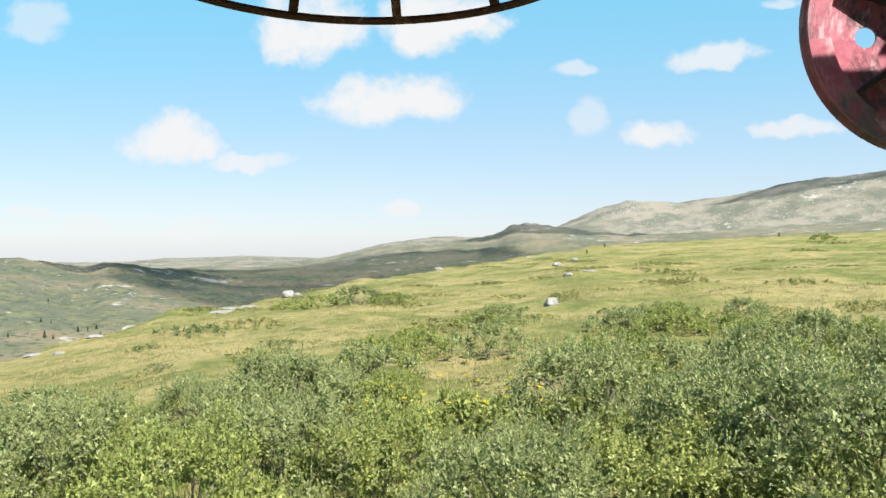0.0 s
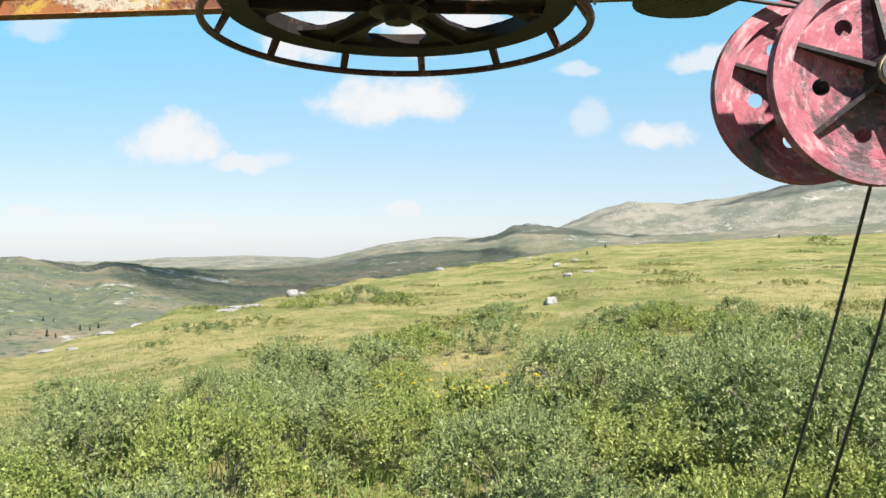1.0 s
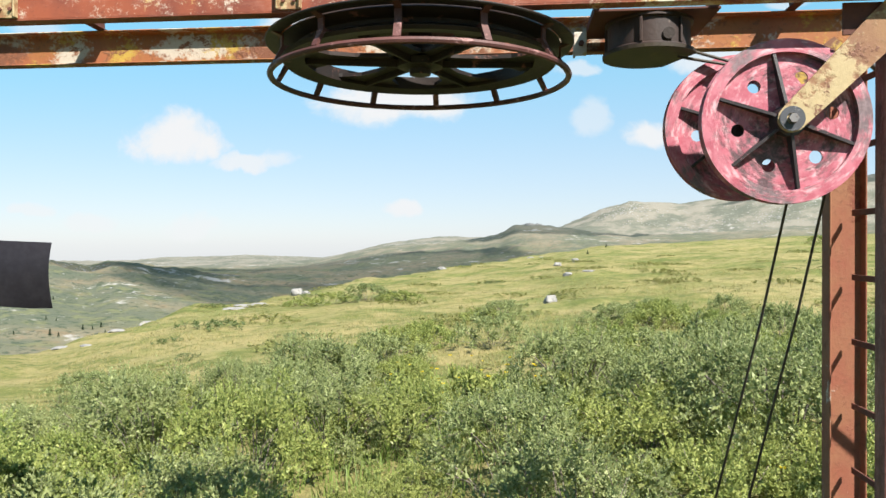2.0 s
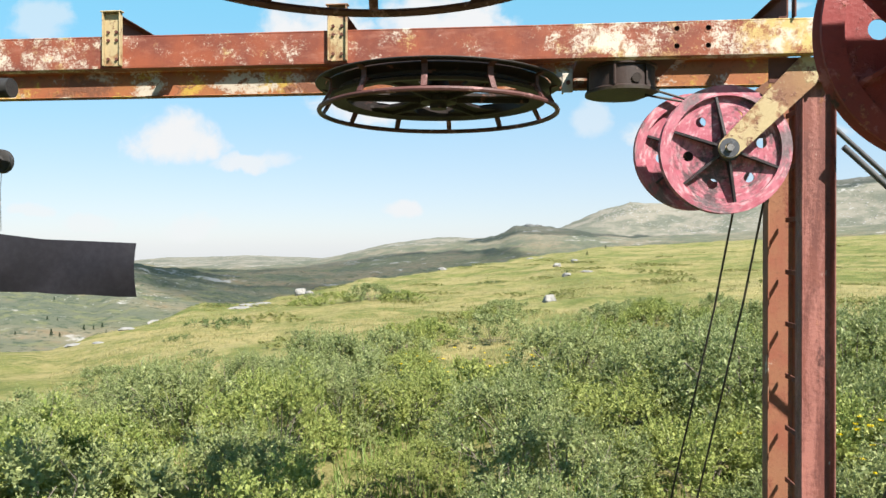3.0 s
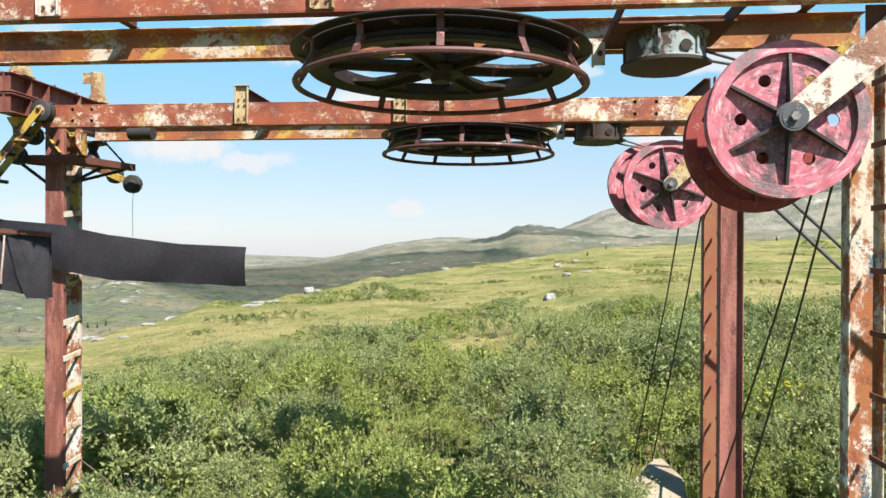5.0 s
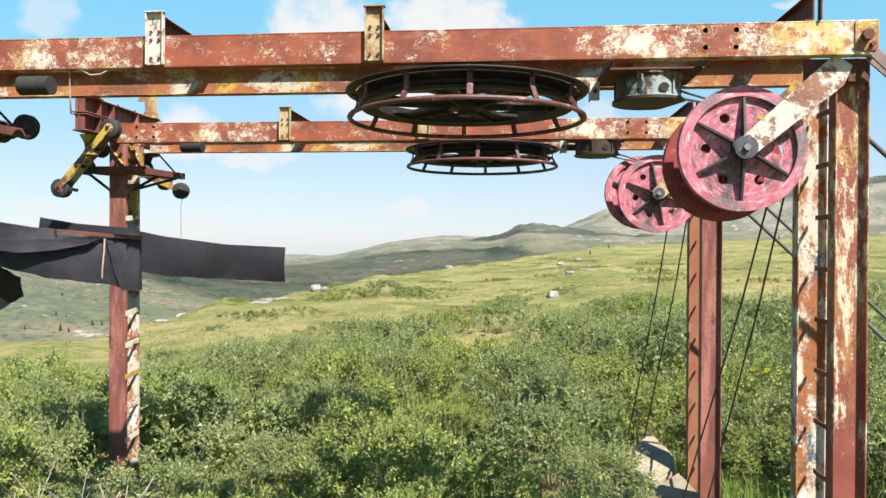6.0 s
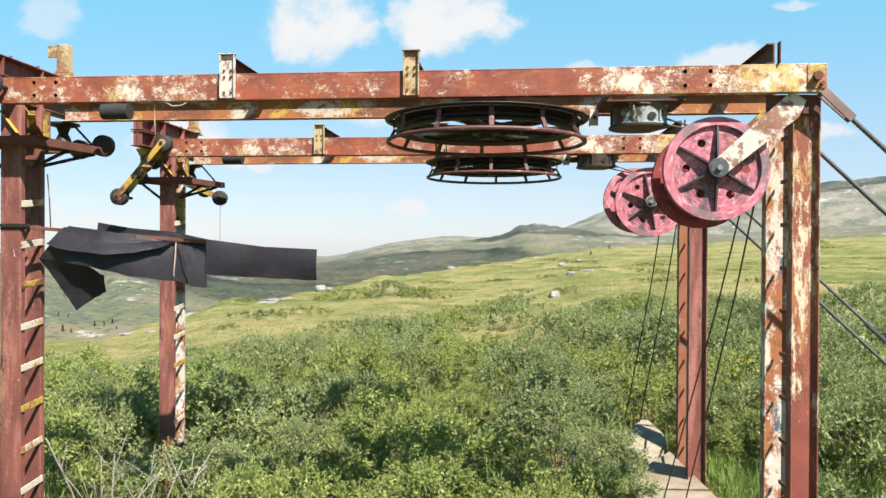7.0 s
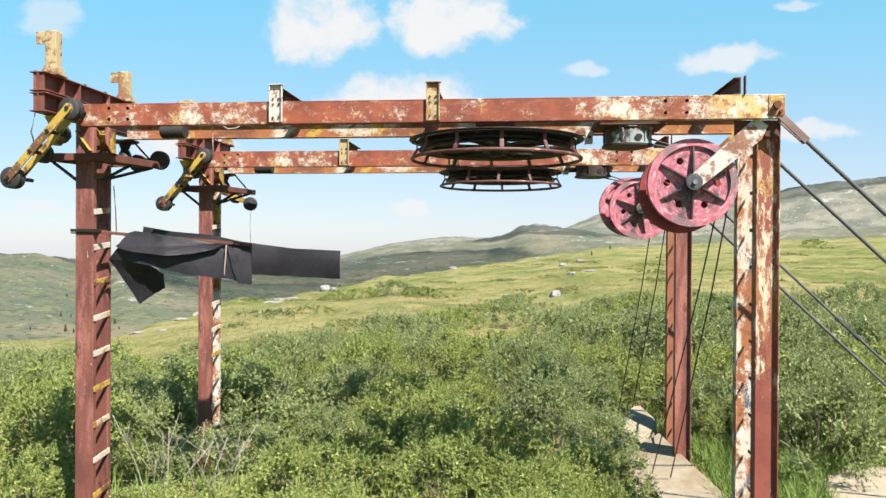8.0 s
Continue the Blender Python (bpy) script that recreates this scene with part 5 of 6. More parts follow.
def shrub(name, seed, height, spread, clumps, twigs, each, leaf, mat, label, category, group, slim=0.32, core=50):
    """Stems fanning out from the root to a dome of leafy clumps, each a tuft of twigs with small leaves."""
    rng = np.random.default_rng(seed)
    centres, ways, face, stems, heads, girth = [], [], [], [], [], []
    bulge = rng.uniform(0, 6.28, 3)
    for k in range(clumps):
        a = k * 2.39996 + rng.normal() * 0.25
        t = (k + 0.5) / clumps
        reach = spread * math.sqrt(t) * 0.86 * (1 + 0.16 * math.sin(2 * a + bulge[0]) + 0.10 * math.sin(3 * a + bulge[1]))
        z = height * (0.86 * math.sqrt(max(0.0, 1 - t * 0.93)) * rng.uniform(0.72, 1.08))
        r = 0.5 * (spread + height) * rng.uniform(0.15, 0.23)
        c = np.array([reach * math.cos(a), reach * math.sin(a), max(z - 0.4 * r, 0.6 * r)])
        heads.append(c), girth.append(r)
        lean = np.array([c[0] / spread * 0.5, c[1] / spread * 0.5, 0.25 + 0.45 * (1 - t)])
        for _ in range(twigs):
            u = rng.normal(size=3)
            u = u / np.linalg.norm(u) + lean
            u /= np.linalg.norm(u)
            long = r * rng.uniform(0.66, 1.08)
            # here and there an upright shoot
            if rng.uniform() < 0.10 and u[2] > 0.2:
                long *= 1.4
                u = u + np.array([0, 0, 1.0])
                u /= np.linalg.norm(u)
            f = np.sqrt(rng.uniform(0.20, 1.0, each))[:, None]
            pts = c + u * long * f + rng.normal(size=3) * 0.02 * f * f
            out = rng.normal(size=(each, 3))
            out -= (out @ u)[:, None] * u
            centres.append(pts)
            ways.append(out / np.linalg.norm(out, axis=1, keepdims=True) * 0.8 + u + np.array([0, 0, 0.25]))
            face.append(np.tile(u * 1.0 + np.array([0, 0, 0.45]), (each, 1)))
            stems.append((c, c + u * long * 0.92))
    verts, faces = leaves(rng, np.concatenate(centres), np.concatenate(ways), leaf, leaf * slim, np.concatenate(face), True)
    # the shaded inner leaves that close each clump
    count = core * clumps
    inner = rng.normal(size=(count, 3))
    inner /= np.linalg.norm(inner, axis=1, keepdims=True)
    at = np.repeat(np.array(heads), core, 0)
    heart = at + inner * np.repeat(np.array(girth), core)[:, None] * rng.uniform(0.15, 0.52, (count, 1))
    heart[:, 2] = np.maximum(heart[:, 2], 0.03)
    more, far_faces = leaves(rng, heart, rng.normal(size=(count, 3)) * 0.6 + np.array([0, 0, 0.4]), leaf * 2.0, leaf * 0.80, inner * 0.8 + np.array([0, 0, 0.4]), True)
    faces = np.concatenate([faces, far_faces + len(verts)])
    crown = mesh_of("foliage", np.concatenate([verts, more]), faces, mat)
    bm = bmesh.new()
    for c in heads[::2]:
        q = Vector(c) * 0.55 + Vector(rng.normal(size=3) * 0.04)
        tube(bm, [(c[0] * 0.1, c[1] * 0.1, -0.15), q, c], 0.005 * height, 4)
    for a, b in stems[::16]:
        tube(bm, [a, b], 0.0028, 3)
    root = thing(name, (0, 0, 0), label, category, group)
    tagged(part("stem", bm, M_BARK, root), kind="stuff")
    ob = tagged(new("foliage", crown), kind="stuff")
    ob.parent = root
    return root


WILLOW = "dense grey-green willow shrub in full leaf", "shrub", "willow shrubs"
LEAFY = "low fresh green leafy shrub", "shrub", "leafy shrubs"
KINDS = [
    shrub("willow_shrub", 11, 1.45, 1.05, 36, 30, 14, 0.029, M_WILLOW, *WILLOW, 0.30, 75),
    shrub("willow_shrub", 12, 1.20, 1.15, 36, 30, 14, 0.029, M_WILLOW, *WILLOW, 0.30, 75),
    shrub("leafy_shrub", 13, 1.15, 1.05, 36, 30, 14, 0.029, M_GREEN, *LEAFY, 0.38, 75),
    shrub("leafy_shrub", 14, 0.92, 1.10, 36, 30, 14, 0.029, M_GREEN, *LEAFY, 0.38, 75),
]
FAR_KINDS = [
    shrub("willow_shrub", 21, 1.35, 1.20, 30, 16, 11, 0.048, M_WILLOW, *WILLOW, 0.32, 46),
    shrub("willow_shrub", 22, 1.15, 1.25, 30, 16, 11, 0.048, M_WILLOW, *WILLOW, 0.32, 46),
    shrub("leafy_shrub", 23, 1.00, 1.20, 30, 16, 11, 0.048, M_GREEN, *LEAFY, 0.36, 46),
]


def place(kinds, k, used, x, y, size, tall=1.0, turn=0.0, sink=0.04):
    """Moves a plant's first copy, or makes a further one, on the ground at x, y."""
    m = Matrix.Translation((x, y, float(land(x, y)) - sink)) @ Matrix.Rotation(turn, 4, "Z") @ Matrix.Diagonal((size, size, size * tall, 1))
    ob = copy_thing(kinds[k], m) if (id(kinds), k) in used else kinds[k]
    used.add((id(kinds), k))
    ob.matrix_basis = m
    return ob


def plant_shrubs():
    rng = np.random.default_rng(77)
    used = set()
    y, spots = -3.1, []
    while y < 21:
        step = 1.54 if y < 9 else 1.55
        half = (y + 9.0) * 0.63 + 1.2
        for x in np.arange(-half - 0.5, (y + 9.0) * 0.53 + 1.0, step):
            spots.append((x + rng.uniform(-0.55, 0.55), y + rng.uniform(-0.55, 0.55)))
        y += step
    for px, py in spots:
        gap = wave(px, py, 7.5, 41, 3)
        if py > 5 and gap + (py - 9) * 0.040 > 0.24:
            continue
        # beyond the shoulder of the hill, by the trodden clearing and on the footing
        if px < -4 and py > 14.0 + 0.35 * px:
            continue
        if 1.0 < px < 8 and -4 < py < 1.6 or 0.15 < px < 2.75 and -2.2 < py < 4.4:
            continue
        mound = wave(px, py, 3.3, 91, 2)
        if mound < -0.62 and py < 9:
            continue
        lush = 0.5 + 0.5 * wave(px, py, 5.0, 52, 2)
        turn, tall = rng.uniform(0, 6.28), rng.uniform(0.85, 1.2)
        if py < 9:
            k = int(rng.choice(2)) + (2 if lush > 0.46 or py < 0.6 else 0)
            if -5.3 < px < -3.2 and -0.9 < py < 2.4:
                tall *= 0.62
            size = float(np.clip(0.94 + 0.7 * mound, 0.64, 1.25)) * rng.uniform(0.82, 1.15)
            if py < 0.8:
                size, tall = min(size, 0.82), min(tall, 1.0)
            elif px < -4 and py > 3:
                size *= 1.2
            place(KINDS, k, used, px, py, size, min(tall, 1.3 / size), turn)
        else:
            k = int(rng.choice(2)) if lush < 0.6 else 2
            place(FAR_KINDS, k, used, px, py, rng.uniform(0.55, 0.95), tall, turn)
    # the taller shrubs beside and behind the further post
    for px, py, size, k in ((2.9, 6.2, 1.25, 0), (4.1, 5.2, 1.25, 1), (3.3, 4.3, 1.0, 2), (5.6, 5.8, 1.3, 0), (2.4, 7.6, 1.3, 1), (5.0, 8.2, 1.3, 0), (7.2, 6.6, 1.3, 1), (6.4, 4.0, 1.1, 3), (3.3, 2.9, 0.9, 1), (4.4, 2.7, 0.95, 2), (5.5, 2.9, 1.0, 1), (6.6, 2.7, 1.0, 0), (3.9, 3.6, 1.0, 0), (5.1, 3.8, 1.1, 2), (-2.4, 7.9, 1.1, 1), (-5.3, 8.4, 1.15, 0), (1.0, 9.6, 1.15, 0), (-3.4, 10.6, 1.1, 0)):
        place(KINDS, k, used, px, py, size, 1.1, px * 3)
    # lower ones along the trodden clearing
    for px, py, size, k in ((2.75, 2.5, 0.7, 2), (3.3, 2.15, 0.62, 3), (4.05, 2.15, 0.72, 2), (4.8, 2.2, 0.66, 3), (5.5, 2.0, 0.75, 0), (6.3, 1.8, 0.8, 2), (7.1, 1.5, 0.8, 3), (2.45, 3.2, 0.75, 0), (0.30, 0.15, 0.78, 2), (0.1, -1.2, 0.8, 2), (0.35, 2.4, 0.9, 0), (0.72, 0.75, 0.62, 1), (0.70, 1.65, 0.66, 0), (0.80, -0.25, 0.60, 3), (0.6, 4.3, 1.0, 1), (-5.2, 11.5, 0.85, 0), (-4.2, 12.5, 0.75, 1), (-6.3, 11.0, 0.8, 2), (-3.2, 13.2, 0.75, 1), (-7.2, 10.2, 0.85, 0), (-5.9, 13.0, 0.6, 2), (-2.2, 13.8, 0.65, 3), (-6.9, 12.0, 0.6, 3), (-8.0, 8.8, 0.8, 1), (-6.4, 9.2, 0.8, 3), (-4.9, -2.7, 0.75, 2), (-3.3, -2.9, 0.7, 3)):
        place(KINDS, k, used, px, py, size, 1.0, px * 7)
    # single shrubs on the open slope
    for px, py, size, k in ((-0.9, 24.6, 0.9, 2), (-0.2, 24.9, 1.0, 0), (4.5, 21.6, 0.95, 0), (5.3, 22.2, 0.9, 2), (3.2, 21.0, 0.85, 1), (-10.2, 40, 1.3, 2), (-8.0, 39, 1.4, 0), (-6.1, 38.5, 1.2, 2), (-12.4, 41.5, 1.2, 2), (45, 110, 1.8, 2), (-8.3, 12.5, 0.9, 1), (-10.5, 15.5, 0.9, 0)):
        place(FAR_KINDS, k, used, px, py, size, 0.62, px * 5)


plant_shrubs()


# ---- low heath cushions on the slope ----
def plant_heath():
    kinds = [
        shrub("heath_cushion", 31, 0.34, 1.25, 22, 7, 6, 0.060, M_HEATH, "low green bilberry cushion on the slope", "heath plant", "heath cushions", 0.30, 12),
        shrub("heath_cushion", 32, 0.40, 1.20, 22, 7, 6, 0.060, M_JUNIPER, "low dark juniper cushion on the slope", "heath plant", "heath cushions", 0.30, 12),
    ]
    rng, used = np.random.default_rng(5), set()
    count = 0
    while count < 150:
        r, a = 14 + 110 * rng.uniform() ** 1.5, radians(rng.uniform(-30, 31))
        x, y = r * math.sin(a), r * math.cos(a)
        if wave(x, y, 16.0, 61, 3) < -0.12 or r > np.interp(math.degrees(a), CREST_AZ, CREST_FAR) * 0.97 or (x < 7 and y < 12):
            continue
        place(kinds, int(rng.uniform() < 0.18 and r < 60), used, x, y, rng.uniform(0.45, 1.1) * (1 + r / 170), rng.uniform(0.4, 0.8), rng.uniform(0, 6))
        count += 1


plant_heath()


# ---- grass ----
def blades(name, spots, tall, wide, per, mat, seed, label):
    """Tufts of bent three-cornered blades as one mesh."""
    rng = np.random.default_rng(seed)
    n = len(spots)
    foot = np.repeat(np.column_stack([spots, land(spots[:, 0], spots[:, 1]) - 0.02]), per, 0)
    total = n * per
    foot[:, :2] += rng.normal(size=(total, 2)) * 0.06
    a = rng.uniform(0, 2 * np.pi, total)
    lean = rng.uniform(0.05, 0.55, total)
    h = tall * rng.uniform(0.55, 1.25, total)
    way = np.column_stack([np.cos(a) * lean, np.sin(a) * lean, np.ones(total)])
    side = np.column_stack([-np.sin(a), np.cos(a), np.zeros(total)]) * wide
    mid = foot + way * (h * 0.55)[:, None]
    tip = foot + way * h[:, None] + np.column_stack([np.cos(a), np.sin(a), -0.6 * np.ones(total)]) * (h * lean * 0.5)[:, None]
    verts = np.stack([foot - side, foot + side, mid + side * 0.7, mid - side * 0.7, tip], 1).reshape(-1, 3)
    k = np.arange(total)[:, None] * 5
    faces = np.concatenate([k + [[0, 1, 2]], k + [[0, 2, 3]], k + [[3, 2, 4]]])
    ob = new(name, mesh_of(name, verts, faces, mat))
    return tagged(ob, label, "grass", kind="stuff")


def sow():
    rng = np.random.default_rng(9)
    r = 9 + 62 * rng.uniform(size=42000) ** 1.15
    a = np.radians(rng.uniform(-36, 34, 42000))
    x, y = r * np.sin(a), r * np.cos(a) - 1
    keep = (wave(x, y, 11.0, 71, 3) + rng.normal(size=x.size) * 0.25 > -0.12) & (r < np.interp(np.degrees(a), CREST_AZ, CREST_FAR) * 1.0)
    blades("dry_grass", np.column_stack([x, y])[keep], 0.11, 0.009, 2, M_DRYGRASS, 1, "straw-yellow upland grass on the slope")
    x, y = rng.uniform(-8, 8, 8000), rng.uniform(-4, 12, 8000)
    keep = ~((x > 0.7) & (x < 2.3) & (y > -0.4) & (y < 3.0)) & (np.hypot((x - 4.3) / 1.4, (y - 0.6) / 1.7) > 1.0)
    blades("undergrowth_grass", np.column_stack([x, y])[keep], 0.36, 0.008, 3, M_LUSH, 2, "tall green grass among the shrubs")
    x, y = rng.uniform(1.8, 4.9, 5200), rng.uniform(-1.6, 3.2, 5200)
    keep = (np.hypot((x - 4.3) / 1.25, (y - 0.35) / 1.2) > 1.0) & ~((x > 0.95) & (x < 1.97) & (y > -0.3) & (y < 2.9))
    blades("lush_grass", np.column_stack([x, y])[keep], 0.24, 0.006, 5, M_LUSH, 3, "lush green grass round the post foot")


sow()


# ---- rocks ----
def rock(x, y, size, seed, label="pale lichened granite boulder in the grass", sink=0.25):
    bm = bmesh.new()
    bmesh.ops.create_icosphere(bm, subdivisions=3, radius=1.0)
    off = Vector((seed * 3.7, seed * 1.3, 0))
    for v in bm.verts:
        d = v.co.normalized()
        k = 1 + 0.35 * noise.noise(d * 1.3 + off) + 0.16 * noise.noise(d * 3.2 + off) + 0.06 * noise.noise(d * 8 + off)
        c = Vector((d.x, d.y, d.z)) * k
        # broken faces
        for n in ((0.8, -0.5, 0.4), (-0.6, -0.6, 0.5), (0.1, -0.9, 0.2), (0, 0.1, 1)):
            n = Vector(n).normalized()
            over = c.dot(n) - 0.82
            if over > 0:
                c -= n * over * 0.85
        v.co = Vector((c.x * size[0], c.y * size[1], c.z * size[2]))
    me = bpy.data.meshes.new("rock")
    bm.to_mesh(me)
    bm.free()
    me.materials.append(M_STONE)
    ob = new("rock", me)
    ob.location = (x, y, float(land(x, y)) + size[2] * (1 - 2 * sink) * 0.5)
    ob.rotation_euler = (0, 0, seed)
    return tagged(ob, label, "rock", "rocks on the slope")


for k, (x, y, sx, sz) in enumerate(((1.75, 29.6, 0.42, 0.32), (-16.6, 54.5, 0.75, 0.6), (-15.8, 54.0, 0.4, 0.25), (4.5, 69, 0.55, 0.35), (3.9, 48.8, 0.45, 0.22), (5.4, 49.5, 0.5, 0.12), (-25.9, 60.5, 0.9, 0.2), (-24.2, 61.5, 0.8, 0.25), (-27.6, 59, 0.6, 0.2), (-23.0, 62, 0.4, 0.3),
                                    (-20.2, 29.5, 0.5, 0.08), (-18.2, 28.2, 0.35, 0.08), (-17.5, 43.5, 0.8, 0.14), (-17.6, 45.5, 0.9, 0.14), (-17.9, 47.5, 0.8, 0.16), (-17.9, 49.4, 0.7, 0.2), (-19.5, 33, 0.5, 0.12), (-24.5, 50, 0.5, 0.25), (-26.5, 51, 0.5, 0.18), (-23.4, 44, 0.5, 0.16), (7.2, 80, 0.6, 0.35), (3.2, 116, 0.7, 0.35), (5.0, 118, 0.7, 0.3),
                                    (-2.9, 20.5, 0.22, 0.12), (-9.5, 100, 0.8, 0.4), (-21.5, 40, 0.5, 0.3))):
    rock(x, y, (sx * 0.85, sx * 0.65, sz * 0.85), k + 1)


# ---- far rocks: scree on the hillsides and the tor on the dark ridge ----
def boulders(rng, spots, sizes, tall=(0.06, 0.12), hug=True):
    """Rough broken blocks standing on the ground, as vertices and triangles."""
    bm = bmesh.new()
    bmesh.ops.create_icosphere(bm, subdivisions=1, radius=1.0)
    ball = np.array([v.co for v in bm.verts])
    tris = np.array([[v.index for v in f.verts] for f in bm.faces])
    bm.free()
    verts, faces = [], []
    z = on_sheet(spots[:, 0], spots[:, 1])
    for k, (x, y) in enumerate(spots):
        s = sizes[k] * np.array([rng.uniform(0.7, 1.5), rng.uniform(0.7, 1.5), rng.uniform(*tall)])
        a = rng.uniform(0, 6.28)
        b = ball * rng.uniform(0.72, 1.2, (len(ball), 1)) * s
        b = np.column_stack([b[:, 0] * np.cos(a) - b[:, 1] * np.sin(a), b[:, 0] * np.sin(a) + b[:, 1] * np.cos(a), b[:, 2]])
        faces.append(tris + len(ball) * k)
        foot = on_sheet(x + b[:, 0], y + b[:, 1]) if hug else z[k] + 0.1 * sizes[k]
        verts.append(np.column_stack([x + b[:, 0], y + b[:, 1], foot + b[:, 2]]))
    return np.concatenate(verts), np.concatenate(faces)


def far_rocks():
    rng = np.random.default_rng(33)
    spots, sizes = [], []
    # (x, y, spread, count, size) of each scree field
    for x, y, spread, count, size in ((-366, 612, 16, 90, 1.3), (-239, 450, 8, 40, 0.9), (-292, 422, 30, 45, 0.7), (-330, 470, 32, 50, 0.8), (-400, 590, 40, 50, 1.2), (-250, 480, 60, 40, 0.7), (-200, 520, 50, 30, 0.7), (-330, 640, 30, 50, 1.3), (-440, 640, 40, 50, 1.3),
                                      (540, 2189, 40, 150, 2.2), (764, 2219, 45, 130, 2.3), (400, 2480, 50, 160, 2.8), (330, 2440, 30, 60, 2.6), (963, 2089, 80, 100, 2.6), (640, 2250, 90, 120, 2.4), (860, 2200, 110, 100, 2.4), (450, 2330, 70, 80, 2.4), (1100, 2350, 120, 80, 2.8)):
        spots.append(rng.normal((x, y), (spread, spread * 0.8), (count, 2)))
        sizes.append(size * rng.uniform(0.4, 1.3, count))
    v, f = boulders(rng, np.concatenate(spots), np.concatenate(sizes))
    tagged(new("scree", mesh_of("scree", v, f, M_SCREE)), "pale granite scree on the far hillsides", "rocks", kind="stuff")
    n = 46
    along = rng.uniform(-1, 1, n)
    spots = np.column_stack([52 + along * 42, 1690 + rng.normal(size=n) * 8])
    v, f = boulders(rng, spots, (1.2 - np.abs(along)) * rng.uniform(6, 14, n), (0.25, 0.5), False)
    tagged(new("rocky_tor", mesh_of("rocky_tor", v, f, M_STONE)), "craggy granite tor on the shaded ridge", "rock", kind="stuff")


far_rocks()


# ---- small firs ----
def fir(seed):
    rng = np.random.default_rng(seed)
    root = thing("fir_tree", (0, 0, 0), "small dark fir standing alone in the valley", "tree", "small firs")
    bm = bmesh.new()
    lathe(bm, [(0.09, -0.2), (0.07, 0.4), (0.01, 2.9)], Matrix(), 6, False)
    part("trunk", bm, M_BARK, root)
    c, w = [], []
    for z in np.linspace(0.25, 2.95, 22):
        for _ in range(20):
            a, reach = rng.uniform(0, 6.28), (3.1 - z) * 0.30 * rng.uniform(0.35, 1.1)
            c.append((math.cos(a) * reach * 0.6, math.sin(a) * reach * 0.6, z - reach * 0.2))
            w.append((math.cos(a), math.sin(a), -0.25 + rng.normal() * 0.2))
    v, f = leaves(rng, np.array(c), np.array(w), 0.34, 0.10)
    ob = new("crown", mesh_of("crown", v, f, M_FIR))
    ob.parent = root
    return root


firs, used_firs = [fir(3), fir(4)], set()
for k, (px, py, size) in enumerate(((-203, 307, 1.5), (-199, 307, 1.0), (-201, 329, 1.3), (-198, 332, 1.0), (-196, 336, 1.2), (-226, 339, 1.0), (-222, 341, 0.8), (-215, 300, 0.9), (-186, 322, 0.8), (-262, 400, 1.0), (10.9, 103.4, 0.3), (19.0, 147, 0.4), (62, 175, 0.5))):
    place(firs, k % 2, used_firs, px, py, size * 0.68, 1.0, k)


# ---- concrete footing between the portals ----
def footing():
    root = thing("concrete_footing", (1.7, 2.1, 0.2), "pale cracked concrete footing that rises to a sloping headwall", "footing")

    def block(name, top, label, bevel=0.02):
        bm = bmesh.new()
        up = [bm.verts.new(p) for p in top]
        low = [bm.verts.new((x, y, -0.5)) for x, y, z in top]
        bm.faces.new(up), bm.faces.new(low)
        for k in range(len(top)):
            m = (k + 1) % len(top)
            bm.faces.new((up[k], up[m], low[m], low[k]))
        bmesh.ops.bevel(bm, geom=list(bm.edges), offset=bevel, segments=2, affect="EDGES")
        bmesh.ops.triangulate(bm, faces=[f for f in bm.faces if len(f.verts) > 4])
        # worn arrises
        for v in bm.verts:
            v.co += Vector((noise.noise(v.co * 9), noise.noise(v.co * 9 + Vector((5, 0, 0))), noise.noise(v.co * 7))) * 0.008
        return part(name, bm, M_CONC, root, label)

    block("slab", [(1.66, 2.22, 0.585), (1.84, 1.10, 0.47), (2.03, 0.33, 0.36), (2.10, -0.25, 0.30), (1.05, -0.35, 0.28), (1.10, 1.00, 0.33), (1.17, 1.93, 0.37)], "pale sloping concrete slab")
    block("headwall", [(1.185, 1.98, 0.40), (1.63, 2.27, 0.60), (1.655, 2.55, 0.70), (1.535, 2.94, 0.785), (1.42, 2.93, 0.765), (1.18, 2.60, 0.66)], "leaning grey concrete headwall")
    bm = bmesh.new()
    channel(bm, (1.15, 1.86, 0.43), (1.24, 1.98, 0.46), 0.08, 0.03, (-0.5, -0.8, 0.3), 0.006)
    part("steel_offcut", bm, M_RIM, root, "short rusty red steel offcut")
    return root


footing()
bm = bmesh.new()
rim_ = [(4.3 + (1.4 + 0.2 * math.sin(3 * a) + 0.12 * math.sin(5 * a + 1)) * math.cos(a), 0.35 + (1.3 + 0.15 * math.sin(4 * a)) * math.sin(a)) for a in [2 * math.pi * k / 40 for k in range(40)]]
mid_ = bm.verts.new((4.3, 0.35, float(land(4.3, 0.35)) + 0.03))
ring_ = [[bm.verts.new((4.3 + (x - 4.3) * f, 0.35 + (y - 0.35) * f, float(land(4.3 + (x - 4.3) * f, 0.35 + (y - 0.35) * f)) + (0.03 if f < 0.9 else -0.01))) for x, y in rim_] for f in (0.35, 0.7, 1.0)]
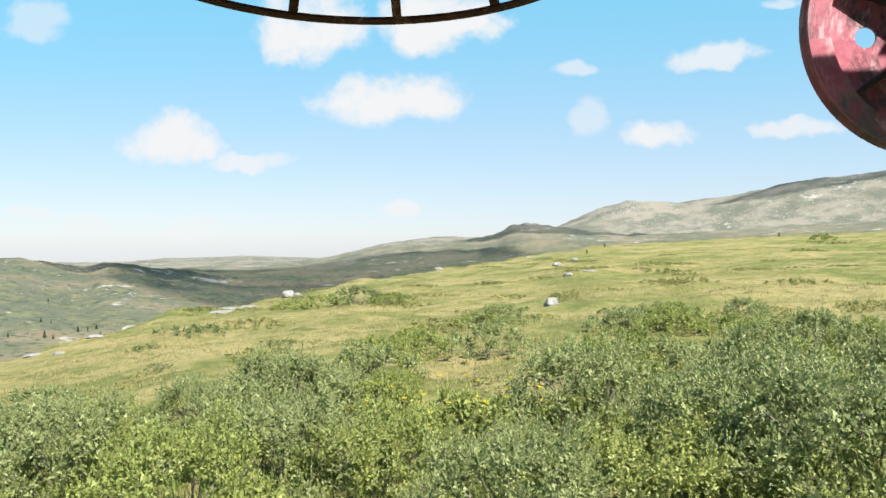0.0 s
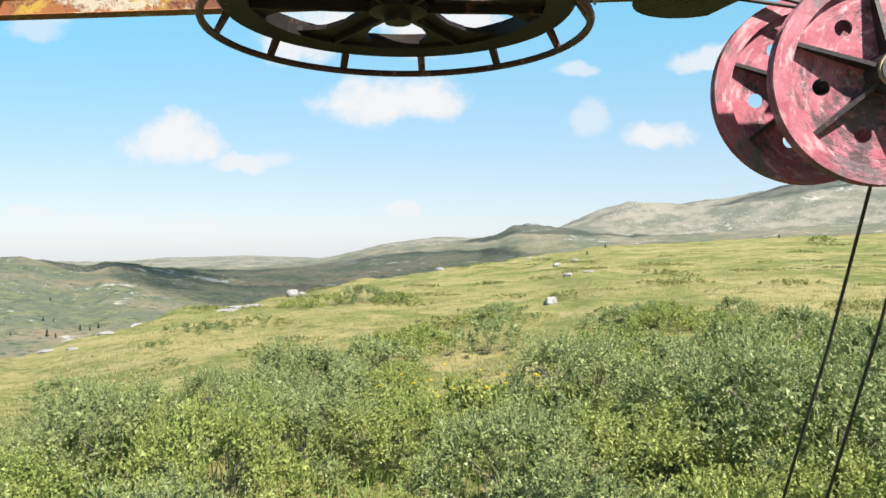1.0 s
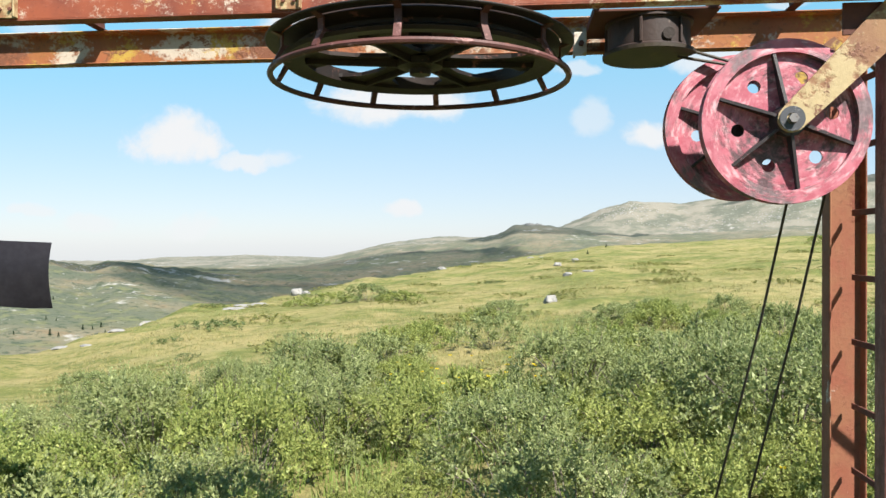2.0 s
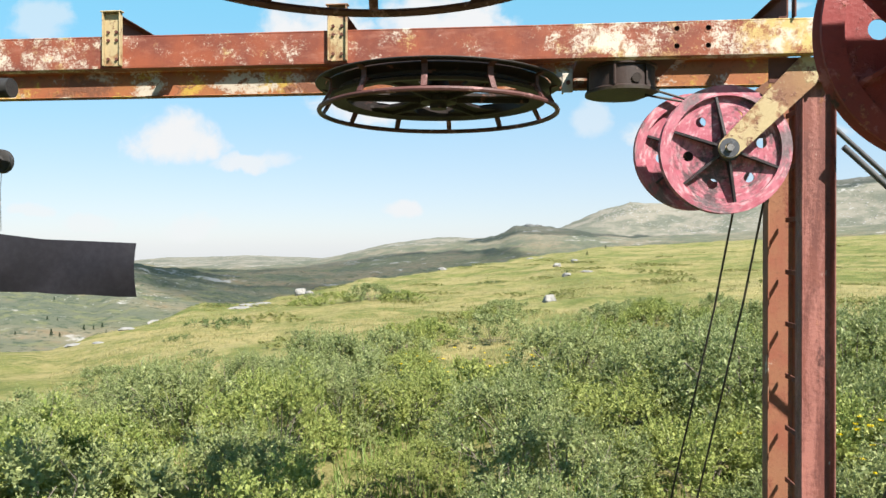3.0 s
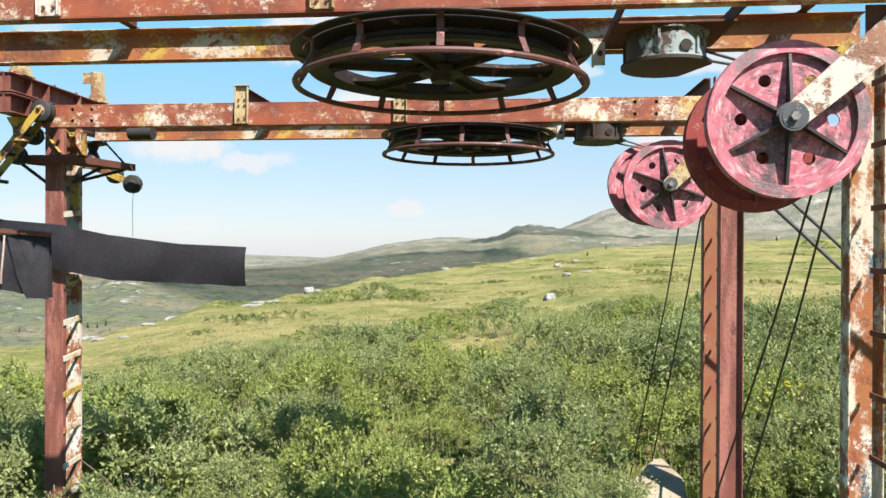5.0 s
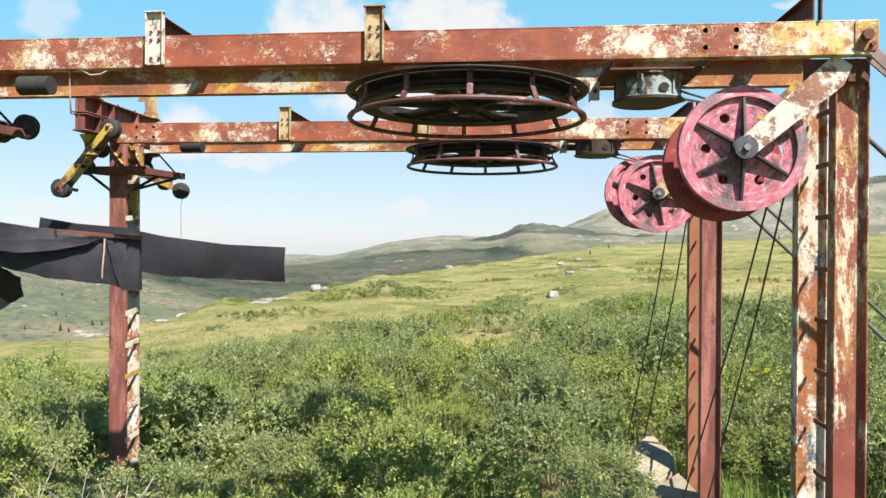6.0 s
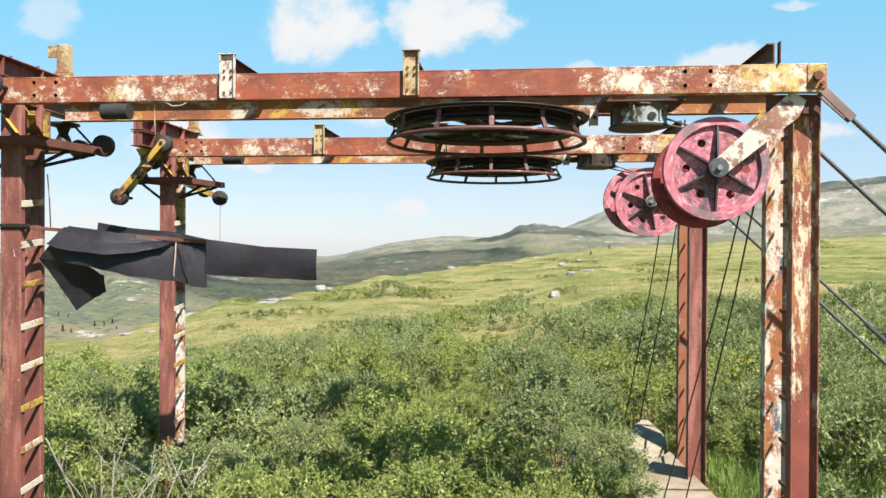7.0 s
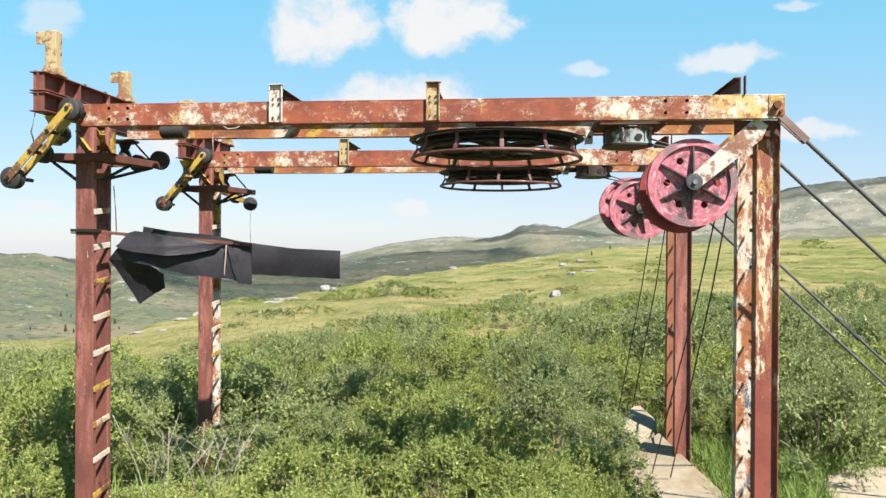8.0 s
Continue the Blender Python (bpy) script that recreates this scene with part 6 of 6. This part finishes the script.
for k in range(40):
    m = (k + 1) % 40
    bm.faces.new((mid_, ring_[0][k], ring_[0][m]))
    for i in (0, 1):
        bm.faces.new((ring_[i][k], ring_[i + 1][k], ring_[i + 1][m], ring_[i][m]))
me = bpy.data.meshes.new("bare_patch")
bm.to_mesh(me)
bm.free()
me.materials.append(plain("trodden sandy gravel", (0.36, 0.30, 0.22), (0.26, 0.215, 0.155), 14, 0.95, 0.02))
tagged(new("bare_patch", me), "trodden bare patch of pale sandy gravel", "ground", kind="structure")


# ---- a dead shrub by the slim post ----
def dead_shrub(x, y, seed):
    rng = np.random.default_rng(seed)
    root = thing("dead_shrub", (x, y, float(land(x, y))), "bare bleached dead shrub among green ones", "shrub", "dead shrubs")
    for k in range(5):
        bm = bmesh.new()
        a = rng.uniform(0, 6.28)
        p = Vector((x, y, root.location.z - 0.05))
        q = p + Vector((math.cos(a) * 0.25, math.sin(a) * 0.25, rng.uniform(0.5, 0.8)))
        e = q + Vector((math.cos(a + rng.normal() * 0.6) * 0.25, math.sin(a) * 0.2, rng.uniform(0.25, 0.5)))
        tube(bm, [p, q, e], 0.005, 5)
        for _ in range(3):
            f = q.lerp(e, rng.uniform(0.1, 0.7))
            tube(bm, [f, f + Vector((rng.normal() * 0.14, rng.normal() * 0.14, rng.uniform(0.12, 0.32)))], 0.0035, 4)
        part("branch", bm, M_DEADWOOD, root)


dead_shrub(-3.75, -0.75, 1)
dead_shrub(-3.35, -0.55, 2)


def flowers():
    rng = np.random.default_rng(14)
    spots = np.concatenate([rng.normal((5.5, 3.2), (0.5, 0.4), (26, 2)), rng.normal((-0.7, 9.0), (0.8, 0.7), (30, 2)), rng.normal((3.0, 3.2), (0.6, 0.3), (14, 2))])
    c, w = [], []
    for x, y in spots:
        z = float(land(x, y)) + rng.uniform(0.75, 1.15)
        for k in range(6):
            a = k * math.pi / 3
            c.append((x, y, z)), w.append((math.cos(a), math.sin(a), 0.4))
    v, f = leaves(rng, np.array(c), np.array(w), 0.03, 0.012)
    return tagged(new("yellow_flower", mesh_of("yellow_flower", v, f, M_PETAL)), "small yellow flower heads among the shrubs", "flower", kind="stuff")


flowers()
